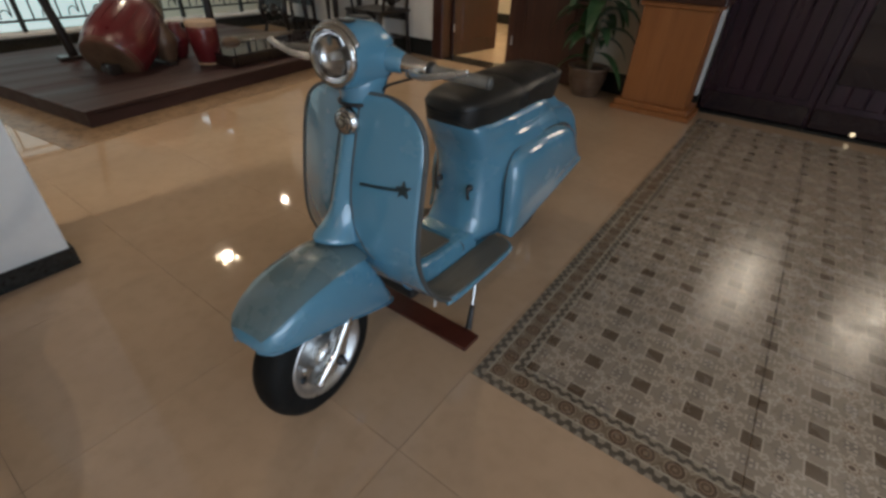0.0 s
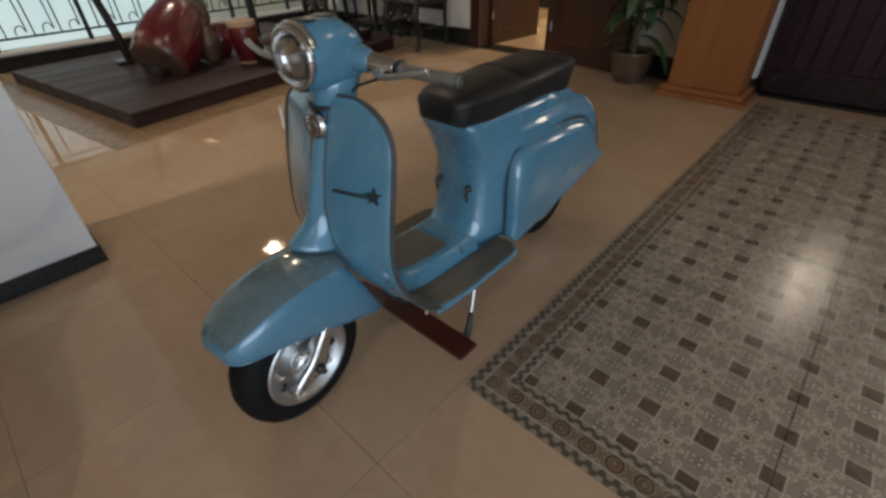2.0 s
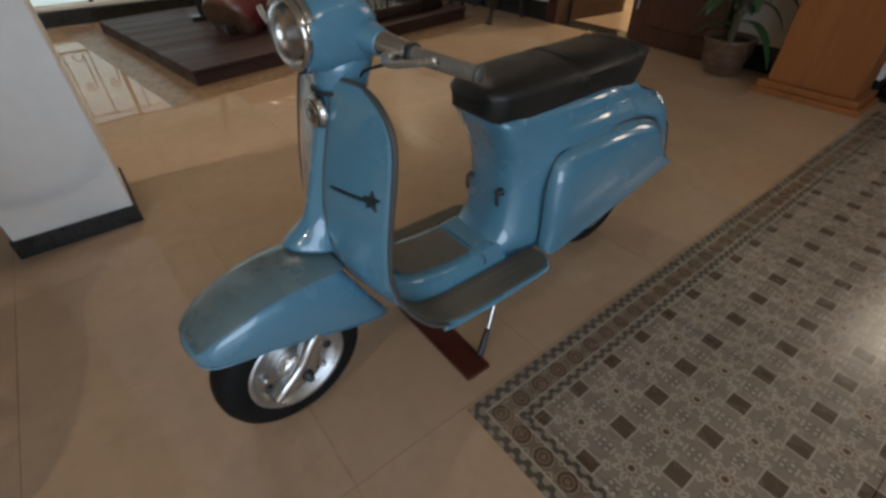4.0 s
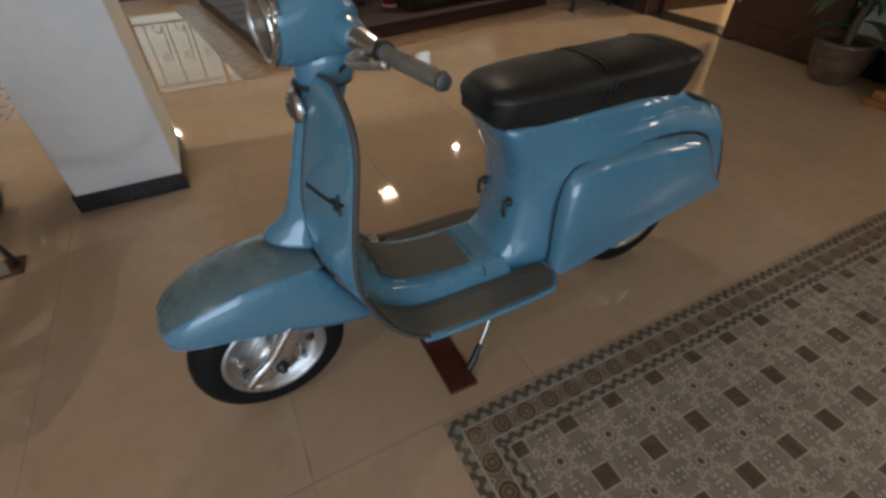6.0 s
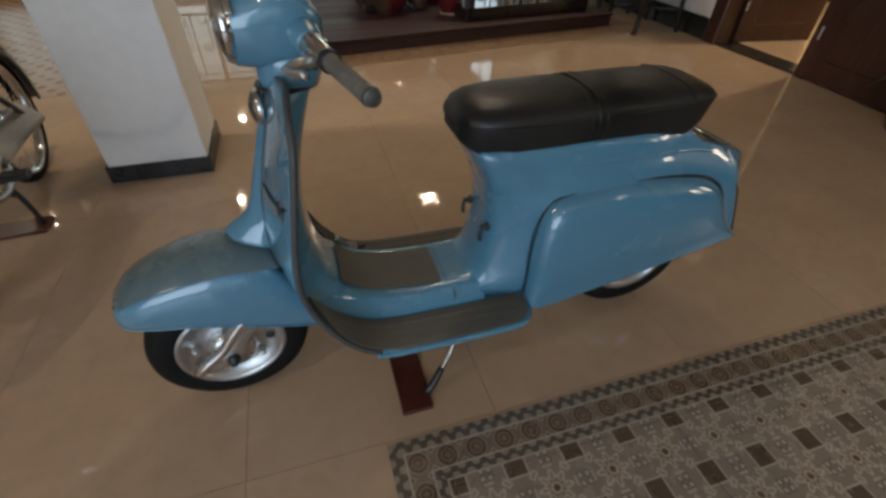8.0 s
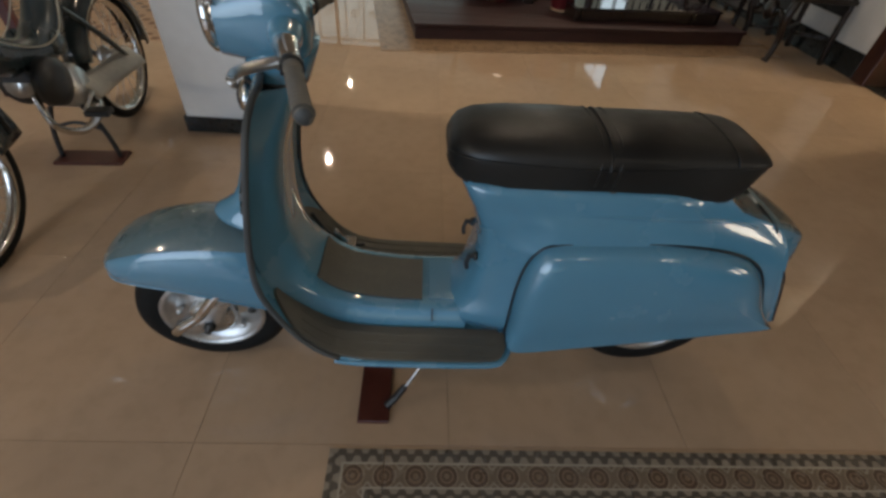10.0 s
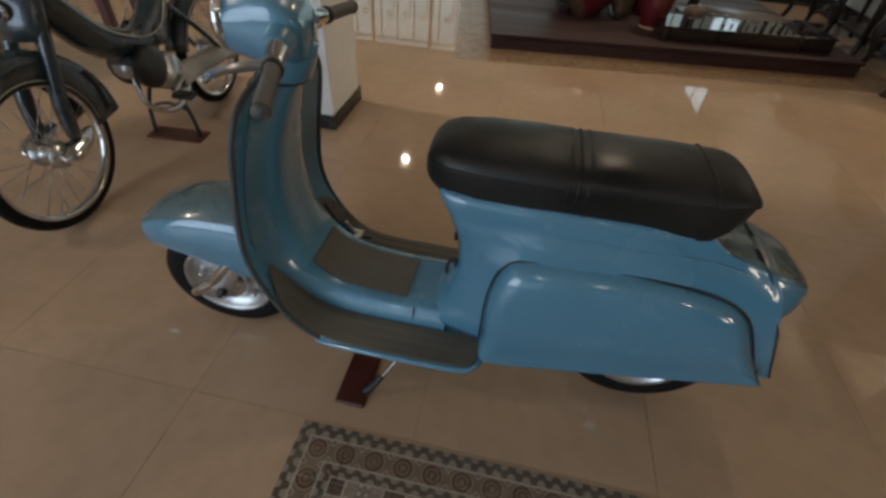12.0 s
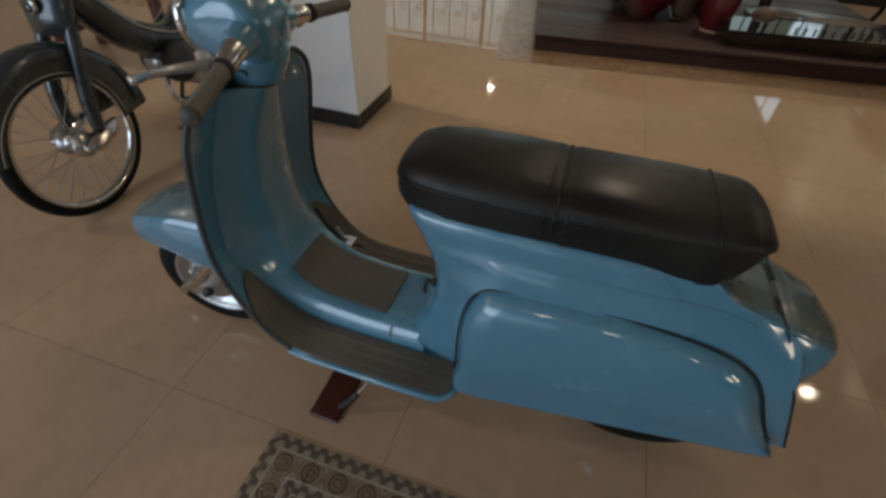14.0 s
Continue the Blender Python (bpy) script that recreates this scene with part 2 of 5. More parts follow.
RUG, STRIP, FAR_RUG = rug_material(), strip_material(), far_rug_material()


def glow_material(name, colour, strength):
    mat = bpy.data.materials.new(name)
    mat.use_nodes = True
    b = mat.node_tree.nodes["Principled BSDF"]
    b.inputs["Base Color"].default_value = (*colour, 1)
    b.inputs["Emission Color"].default_value = (*colour, 1)
    b.inputs["Emission Strength"].default_value = strength
    return mat


BULB = glow_material("lit_bulb", (1.0, 0.80, 0.52), 60)
DISC = glow_material("lit_diffuser", (1.0, 0.90, 0.74), 11)
DAYPANE = glow_material("daylit_pane", (0.75, 0.9, 1.0), 1.3)
# faint glow for a downlight's reflection in the kick plate, no lamp
PLATE_GLINT = glow_material("kick_plate_glint", (1.0, 0.80, 0.52), 0.8)
FROST = glow_material("frosted_lit_pane", (1.0, 0.86, 0.68), 8.5)


def daylight_material():
    mat = bpy.data.materials.new("daylight_backdrop")
    mat.use_nodes = True
    tree = mat.node_tree
    b = tree.nodes["Principled BSDF"]
    tex = tree.nodes.new("ShaderNodeTexNoise")
    tex.inputs["Scale"].default_value = 0.9
    ramp = tree.nodes.new("ShaderNodeValToRGB")
    ramp.color_ramp.elements[0].color, ramp.color_ramp.elements[1].color = (0.50, 0.72, 0.76, 1), (0.80, 0.95, 0.95, 1)
    geo = tree.nodes.new("ShaderNodeNewGeometry")
    tree.links.new(geo.outputs[0], tex.inputs["Vector"])
    tree.links.new(tex.outputs[0], ramp.inputs[0])
    tree.links.new(ramp.outputs[0], b.inputs["Emission Color"])
    b.inputs["Base Color"].default_value = (0.6, 0.7, 0.7, 1)
    b.inputs["Emission Strength"].default_value = 0.62
    return mat


DAYLIGHT = daylight_material()
GLASS = Net("clear_glass", 0.02).mat
GLASS.node_tree.nodes["Principled BSDF"].inputs["Transmission Weight"].default_value = 1.0
PANE = Net("dark_tinted_glass", 0.06, spec=0.6)
PANE.put("Base Color", (0.02, 0.012, 0.016, 1))
PANE = PANE.mat


# ---- mesh helpers ----
def mesh_of(name, verts, faces, smooth=True):
    me = bpy.data.meshes.new(name)
    me.from_pydata([tuple(v) for v in verts], [], faces)
    bm = bmesh.new()
    bm.from_mesh(me)
    bmesh.ops.recalc_face_normals(bm, faces=bm.faces)
    bm.to_mesh(me)
    bm.free()
    for p in me.polygons:
        p.use_smooth = smooth
    return me


def from_bm(name, bm, smooth=False):
    bmesh.ops.recalc_face_normals(bm, faces=bm.faces)
    me = bpy.data.meshes.new(name)
    bm.to_mesh(me)
    bm.free()
    for p in me.polygons:
        p.use_smooth = smooth
    return me


def part(name, me, material, parent=None, label=""):
    """One mesh object under a thing or under a part."""
    me.materials.clear()
    me.materials.append(material)
    ob = new(name, me)
    ob.parent = parent
    return tagged(ob, label) if label else ob


def thing(name, at, label, category, group="", turn=0.0, kind=""):
    ob = new(name)
    ob.matrix_world = pose(*at, 0, 0, turn)
    return tagged(ob, label, category, group, kind)


def box(x0, x1, y0, y1, z0, z1, bevel=0.0, seg=2):
    bm = bmesh.new()
    bmesh.ops.create_cube(bm, size=1)
    for v in bm.verts:
        v.co = ((x0 + x1) / 2 + v.co.x * (x1 - x0), (y0 + y1) / 2 + v.co.y * (y1 - y0), (z0 + z1) / 2 + v.co.z * (z1 - z0))
    if bevel:
        bmesh.ops.bevel(bm, geom=bm.edges[:], offset=bevel, segments=seg, profile=0.5, affect="EDGES")
    return from_bm("box", bm)


def loft(rows, closed=True, caps=True, smooth=True):
    """Rings of equal length joined into a skin."""
    k = len(rows[0])
    verts = [v for row in rows for v in row]
    faces = []
    for i in range(len(rows) - 1):
        for j in range(k if closed else k - 1):
            a, b = i * k + j, i * k + (j + 1) % k
            faces.append((a, b, b + k, a + k))
    if caps and closed:
        faces += [tuple(range(k)), tuple(range((len(rows) - 1) * k, len(rows) * k))]
    return mesh_of("loft", verts, faces, smooth)


def curve(points, n=6, closed=False):
    """A smooth line through the points."""
    pts = [Vector(p) for p in points]
    out, last = [], len(pts) - (0 if closed else 1)
    for i in range(last):
        if closed:
            p0, p1, p2, p3 = (pts[(i + d) % len(pts)] for d in (-1, 0, 1, 2))
        else:
            p0, p1, p2, p3 = pts[max(i - 1, 0)], pts[i], pts[i + 1], pts[min(i + 2, len(pts) - 1)]
        for j in range(n):
            t = j / n
            out.append(0.5 * (2 * p1 + (p2 - p0) * t + (2 * p0 - 5 * p1 + 4 * p2 - p3) * t * t + (3 * p1 - p0 - 3 * p2 + p3) * t ** 3))
    if not closed:
        out.append(pts[-1].copy())
    return out


def tube(points, radius, sides=10, n=6, closed=False, flat=1.0):
    """A round bar along a smooth line; radius: one number, or one for each given point."""
    line = curve(points, n, closed)
    if isinstance(radius, (int, float)):
        sizes = [radius] * len(line)
    else:
        sizes = np.interp(np.linspace(0, len(radius) - 1, len(line)), range(len(radius)), radius)
    rows, side = [], None
    for i, p in enumerate(line):
        a = line[i - 1] if (i or closed) else p
        b = line[(i + 1) % len(line)] if (i + 1 < len(line) or closed) else p
        d = (b - a).normalized()
        if side is None:
            side = d.orthogonal().normalized()
        side = (side - d * side.dot(d)).normalized()
        up = d.cross(side)
        rows.append([p + (side * math.cos(2 * math.pi * s / sides) + up * math.sin(2 * math.pi * s / sides) * flat) * sizes[i] for s in range(sides)])
    if closed:
        rows.append(rows[0])
    return loft(rows, caps=not closed)


def lathe(profile, axis="z", at=(0, 0, 0), sides=32, caps=True):
    """profile: (radius, height) pairs turned round an axis through at."""
    rows = []
    for r, h in profile:
        ring = []
        for s in range(sides):
            c, d = r * math.cos(2 * math.pi * s / sides), r * math.sin(2 * math.pi * s / sides)
            p = {"z": (c, d, h), "y": (c, h, d), "x": (h, c, d)}[axis]
            ring.append(Vector(p) + Vector(at))
        rows.append(ring)
    return loft(rows, caps=caps)


def joined(*meshes):
    """Several pieces of one part as one mesh."""
    bm = bmesh.new()
    for me in meshes:
        bm.from_mesh(me)
    me = bpy.data.meshes.new("joined")
    bm.to_mesh(me)
    bm.free()
    return me


def moved(me, m):
    me.transform(m)
    return me


# ---- the hall ----
X1, X0, Y0, Y1 = 3.25, -5.2, -3.6, 5.86
T = 0.605


def hall():
    floor = part("floor", box(X0, 6.2, Y0, Y1, -0.2, -0.006), GROUT)
    tagged(floor, "polished beige floor tiles with thin brown joints", "floor", kind="structure")
    piece = box(0.0006, T - 0.0006, 0.0006, T - 0.0006, -0.012, 0.0)
    piece.materials.append(FLOOR)
    i0, i1 = math.floor((X0 + 0.45) / T), math.ceil((X1 + 0.45) / T)
    j0, j1 = math.floor((Y0 - 0.14) / T), math.ceil((Y1 - 0.14) / T)
    for i in range(i0, i1 + 4):
        for j in range(j0, j1):
            x, y = -0.45 + i * T, 0.14 + j * T
            if x > 0.0 and y + T < 0.1 and x + T < 3.0:
                continue
            if x > X1 and not 1.3 < y < 3:
                continue
            ob = new("tile", piece)
            ob.location, ob.parent = (x, y, 0), floor
    # ceiling
    tagged(part("ceiling", box(X0 - 0.2, 6.4, Y0 - 0.2, 10.6, CEIL, CEIL + 0.2), CEILING), "dim painted ceiling with downlights", "ceiling", kind="structure")

    # wall with the doorway and the dark panelled doors
    wall = thing("wall_east", (0, 0, 0), "cream painted wall with a black granite skirting", "wall", kind="structure")
    for name, (a, b, z0, z1) in {"wall_face": (2.86, Y1, 0, CEIL), "wall_pier": (0.26, 1.96, 0, CEIL), "wall_lintel": (1.96, 2.86, 2.06, CEIL), "wall_head": (Y0, 0.26, 2.2, CEIL)}.items():
        part(name, box(X1, X1 + 0.16, a, b, z0, z1), PLASTER if a > 2 else CREAM, wall)
    for a, b in ((2.92, Y1), (0.28, 1.30)):
        tagged(part("baseboard", box(X1 - 0.018, X1 - 0.002, a, b, 0, 0.17, 0.003, 1), STONE), "black granite skirting board", "skirting", kind="structure")
    tagged(part("trim", box(X1 - 0.03, X1 + 0.05, 0.225, 0.258, 0.11, 2.2, 0.004, 1), PLASTER), "white painted door jamb strip", "trim", kind="structure")
    tagged(part("trim", box(X1 - 0.034, X1 + 0.05, 0.222, 0.262, 0, 0.108, 0.003, 1), STONE), "black granite foot of the jamb", "trim", kind="structure")

    # added slab, out of view: stops the sky leaking between the door leaves
    tagged(part("wall_behind_doors", box(X1 + 0.1, X1 + 0.25, Y0, 0.258, 0, 2.19), CREAM), "unseen blank slab that keeps sky light out of the door slits", "wall", kind="structure")
    # closing walls
    for name, b in {"wall_west": (X0 - 0.2, X0, Y0, 10.4), "wall_south_left": (X0, -2.9, Y0 - 0.2, Y0), "wall_south_right": (0.5, 6.2, Y0 - 0.2, Y0)}.items():
        tagged(part(name, box(*b, 0, CEIL), CREAM), "plain cream painted wall", "wall", kind="structure")
    tagged(part("wall_south_head", box(-2.9, 0.5, Y0 - 0.2, Y0, 2.4, CEIL), CREAM), "plain cream wall over the entrance opening", "wall", kind="structure")

    # room behind the doorway
    for name, b in {"wall_back_room": (6.0, 6.2, 0.8, 4.4), "wall_back_room_side": (X1 + 0.16, 6.0, 0.8, 0.95), "wall_back_room_far": (X1 + 0.16, 6.0, 4.25, 4.4)}.items():
        tagged(part(name, box(*b, 0, CEIL), CREAM), "cream wall of the lit room behind", "wall", kind="structure")
    tagged(part("baseboard", box(5.98, 5.998, 0.95, 4.25, 0, 0.14), STONE), "black skirting in the room behind", "skirting", kind="structure")
    aim_lamp("back_room_lamp", "POINT", (4.7, 2.4, 2.3), (4.7, 2.4, 0), 85, (1.0, 0.82, 0.58), radius=0.1)


hall()


def doorway():
    frame_set = thing("door_1", (X1, 0, 0), "red-brown wooden double door standing open", "door", kind="structure")
    for y0, y1 in ((2.77, 2.90), (1.90, 1.99)):
        part("door_frame", box(-0.04, 0.18, y0, y1, 0, 2.1, 0.006, 1), DOORWOOD, frame_set)
    part("door_head", box(-0.04, 0.18, 1.99, 2.77, 2.02, 2.1, 0.006, 1), DOORWOOD, frame_set)
    part("threshold", box(-0.02, 0.2, 1.99, 2.77, 0.001, 0.012, 0.003, 1), STONE, frame_set)

    def leaf(hinge, turn):
        ob = part("door_leaf", box(0, 0.74, -0.02, 0.02, 0.015, 2.0, 0.003, 1), DOORWOOD, frame_set)
        ob.matrix_local = pose(*hinge, 0, 0, turn)
        for z0, z1 in ((0.15, 0.85), (1.0, 1.85)):
            part("door_panel", box(0.12, 0.62, -0.028, 0.028, z0, z1, 0.008, 1), DOORWOOD, ob)
        part("door_handle", tube([(0.68, -0.03, 1.0), (0.68, -0.07, 1.0), (0.60, -0.07, 1.0)], 0.009, 8), ALLOY, ob, "steel lever handle")
        for z in (0.3, 1.1, 1.8):
            part("hinge", tube([(0, -0.024, z - 0.04), (0, -0.024, z + 0.04)], 0.008, 8), ALLOY, ob, "steel hinge")
    leaf((0.14, 2.76, 0), -7)
    leaf((-0.03, 1.93, 0), -94)

    dark = thing("door_2", (X1, 0, 0), "dark purple panelled doors with a glossy kick plate", "door", kind="structure")
    for k in range(5):
        y1 = 0.21 - k * 0.74
        ob = part("door_leaf", box(0.02, 0.07, y1 - 0.735, y1, 0.02, 2.2, 0.004, 1), PURPLE, dark)
        for s in range(6):
            ya = y1 - 0.05 - s * 0.108
            part("door_panel", box(0.008, 0.03, ya - 0.1, ya, 0.2, 2.15, 0.006, 1), PURPLE, ob)
        part("kick_plate", box(0.0, 0.018, y1 - 0.72, y1 - 0.015, 0.025, 0.165, 0.003, 1), PANE, ob, "black glossy kick plate")
    part("threshold", box(-0.05, 0.1, -3.5, 0.22, 0.0005, 0.018, 0.004, 1), STONE, dark)
    # added glowing spot imitates a downlight mirrored in the kick plate
    for y in (-0.81,):
        lamp = part("foot_light", box(-0.012, -0.001, y - 0.022, y + 0.022, 0.026, 0.058, 0.004, 2), BLACK, dark, "small black mount of a glowing spot, standing in for a reflection in the kick plate")
        part("light_lens", lathe([(0.016, 0.0), (0.014, -0.006), (0.0, -0.009)], "x", (-0.0125, y, 0.042), 16), PLATE_GLINT, lamp)
    for k in (1, 2):
        y1 = 0.21 - k * 0.74
        part("glass_panel", box(0.0, 0.0075, y1 - 0.66, y1 - 0.06, 0.34, 1.1, 0.002, 1), PANE, dark, "dark glossy glass panel")
    for y in (-0.62, -1.52):
        part("lit_pane", box(0.0, 0.007, y - 0.13, y + 0.13, 1.15, 1.75, 0.002, 1), FROST, dark, "frosted pane lit from behind")


doorway()


def pillar():
    p = thing("pillar", (-0.828, 1.805, 0), "square white painted pillar with black granite base", "pillar", kind="structure")
    part("shaft", box(-0.195, 0.195, -0.19, 0.19, 0.0, CEIL, 0.006, 2), PLASTER, p)
    for b in ((-0.205, 0.205, -0.2, -0.192), (-0.205, 0.205, 0.192, 0.2), (-0.205, -0.197, -0.192, 0.192), (0.197, 0.205, -0.192, 0.192)):
        part("base_slab", box(*b, 0, 0.075, 0.002, 1), STONE, p, "black granite base slab")


pillar()


def rug():
    r = thing("tiled_rug", (0, 0, 0), "patterned brown and cream floor tiles laid like a rug", "tile carpet", kind="structure")
    B, S = 0.131, 4 * P
    x1 = 3.02
    xs = [-B] + [S * k for k in range(6)] + [x1]
    ys = [B] + [-S * k for k in range(6)]
    for a, b in zip(xs, xs[1:]):
        for c, d in zip(ys, ys[1:]):
            part("tile", box(a + 0.0008, b - 0.0008, d + 0.0008, c - 0.0008, -0.01, 0.003, 0.0008, 1), RUG, r)


rug()


def floor_strips():
    s = thing("platform_border", (-0.01, 3.14, 0), "speckled brown tile border set in the floor round the platform", "floor border", turn=8, kind="structure")
    step = 0.29
    for k in range(11):
        part("tile", box(-0.26 + k * step, -0.262 + (k + 1) * step, -0.26, -0.01, -0.004, 0.003, 0.001, 1), STRIP, s)
    for k in range(9):
        part("tile", box(-0.26, -0.01, -0.01 + k * step, -0.012 + (k + 1) * step, -0.004, 0.003, 0.001, 1), STRIP, s)
    for k in range(9):
        part("tile", box(2.735, 2.985, 0.03 + k * step, 0.028 + (k + 1) * step, -0.004, 0.003, 0.001, 1), STRIP, s)
    f = thing("far_tiled_rug", (0, 0, 0), "second patterned floor of red-brown tiles", "tile carpet", kind="structure")
    for i in range(4):
        for j in range(5):
            part("tile", box(-3.9 + i * 0.6, -3.301 + i * 0.6, 2.75 + j * 0.6, 3.349 + j * 0.6, -0.004, 0.003, 0.001, 1), FAR_RUG, f)


floor_strips()


def railing():
    kerb = part("kerb", box(X0, X1, 5.86, 6.06, -0.2, 0.13, 0.006, 2), STONE)
    tagged(kerb, "black granite kerb under the railing", "kerb", kind="structure")
    tagged(part("kerb_cap", box(X0, X1, 5.9, 6.1, 0.132, 0.165, 0.005, 1), PLASTER), "pale stone cap on the kerb", "kerb", kind="structure")
    r = thing("railing", (0, 5.99, 0.165), "black wrought-iron railing with scrolls", "railing")
    for z in (0.09, 0.78):
        part("rail", box(X0 + 0.05, X1 - 0.02, -0.014, 0.014, z, z + 0.02, 0.003, 1), IRON, r)
    part("handrail", box(X0 + 0.05, X1 - 0.02, -0.03, 0.03, 0.86, 0.90, 0.01, 2), IRON, r)
    post = box(-0.02, 0.02, -0.02, 0.02, 0, 0.92, 0.003, 1)
    bar = box(-0.007, 0.007, -0.007, 0.007, 0.09, 0.78)
    spiral = [(0.055 * (1 - a / 9) * math.cos(a), 0.0, 0.46 + 0.055 * (1 - a / 9) * math.sin(a)) for a in np.linspace(0, 8.2, 18)]
    scroll = tube([(0.06, 0, 0.14), (0.062, 0, 0.3)] + spiral, 0.007, 6, 2)
    foot = tube([(0.06, 0, 0.14), (0.03, 0, 0.2), (-0.02, 0, 0.18), (-0.03, 0, 0.12)], 0.006, 6, 4)
    both = joined(scroll, foot)
    for me in (post, bar, both):
        me.materials.append(IRON)
    n = 0
    x = X0 + 0.1
    while x < X1 - 0.05:
        kind, me = [("post", post), ("baluster", bar), ("scroll", both), ("baluster", bar), ("scroll", both), ("baluster", bar), ("scroll", both)][n % 7]
        ob = new(kind, me)
        ob.location, ob.parent = (x, 0, 0), r
        x += 0.115
        n += 1
    # bright opening beyond, with its side walls
    tagged(part("backdrop", box(X0, X1 + 0.2, 10.2, 10.3, -2.5, CEIL), DAYLIGHT), "bright daylit void beyond the railing", "backdrop", kind="structure")
    win = thing("window_1", (X1, 8.0, 0), "bright white-framed window beside the stair void", "window", kind="structure")
    part("pane", box(-0.012, -0.008, -0.55, 0.55, 1.0, 2.0), DAYPANE, win, "pane bright with daylight")
    for b in ((-0.6, 0.6, 0.95, 1.0), (-0.6, 0.6, 2.0, 2.05), (-0.6, -0.55, 1.0, 2.0), (0.55, 0.6, 1.0, 2.0), (-0.02, 0.02, 1.0, 2.0)):
        part("window_frame", box(-0.03, -0.002, *b, 0.003, 1), PLASTER, win)
    tagged(part("wall_void_east", box(X1, X1 + 0.2, 6.1, 10.3, -2.5, CEIL), CREAM), "cream wall beside the stair void", "wall", kind="structure")


railing()


def ceiling_lights():
    for x, y, _ in DOWNLIGHTS:
        if (x, y) == (1.28, 4.75):
            d = thing("ceiling_cluster_lamp", (x, y, CEIL), "ceiling lamp with four glowing bulbs, lit warm white", "ceiling light")
            part("plate", lathe([(0.0, -0.004), (0.17, -0.004), (0.175, -0.001)], sides=28, caps=False), CEILING, d)
            for bx, by in ((-0.085, -0.085), (0.085, -0.085), (-0.085, 0.085), (0.085, 0.085)):
                part("bulb", lathe([(0.0, -0.042), (0.014, -0.036), (0.018, -0.022), (0.012, -0.005)], at=(bx, by, 0), sides=16, caps=False), BULB, d, "glowing lamp")
            continue
        # some of the added unseen lamps are widened to enlarge the enamel's highlights
        wide = 2.4 if -2 < y < -1.5 and x > 0 else 1.0
        d = thing("downlight", (x, y, CEIL), "round recessed ceiling light, lit warm white", "ceiling light", "ceiling downlights")
        part("ring", lathe([(0.046 * wide, -0.001), (0.05 * wide, -0.008), (0.062 * wide, -0.008), (0.066 * wide, -0.001)], sides=24, caps=False), ALLOY, d)
        part("bulb", lathe([(0.0, -0.006), (0.035 * wide, -0.006), (0.045 * wide, -0.002)], sides=24, caps=False), DISC if wide > 1 else BULB, d, "glowing lamp")


ceiling_lights()


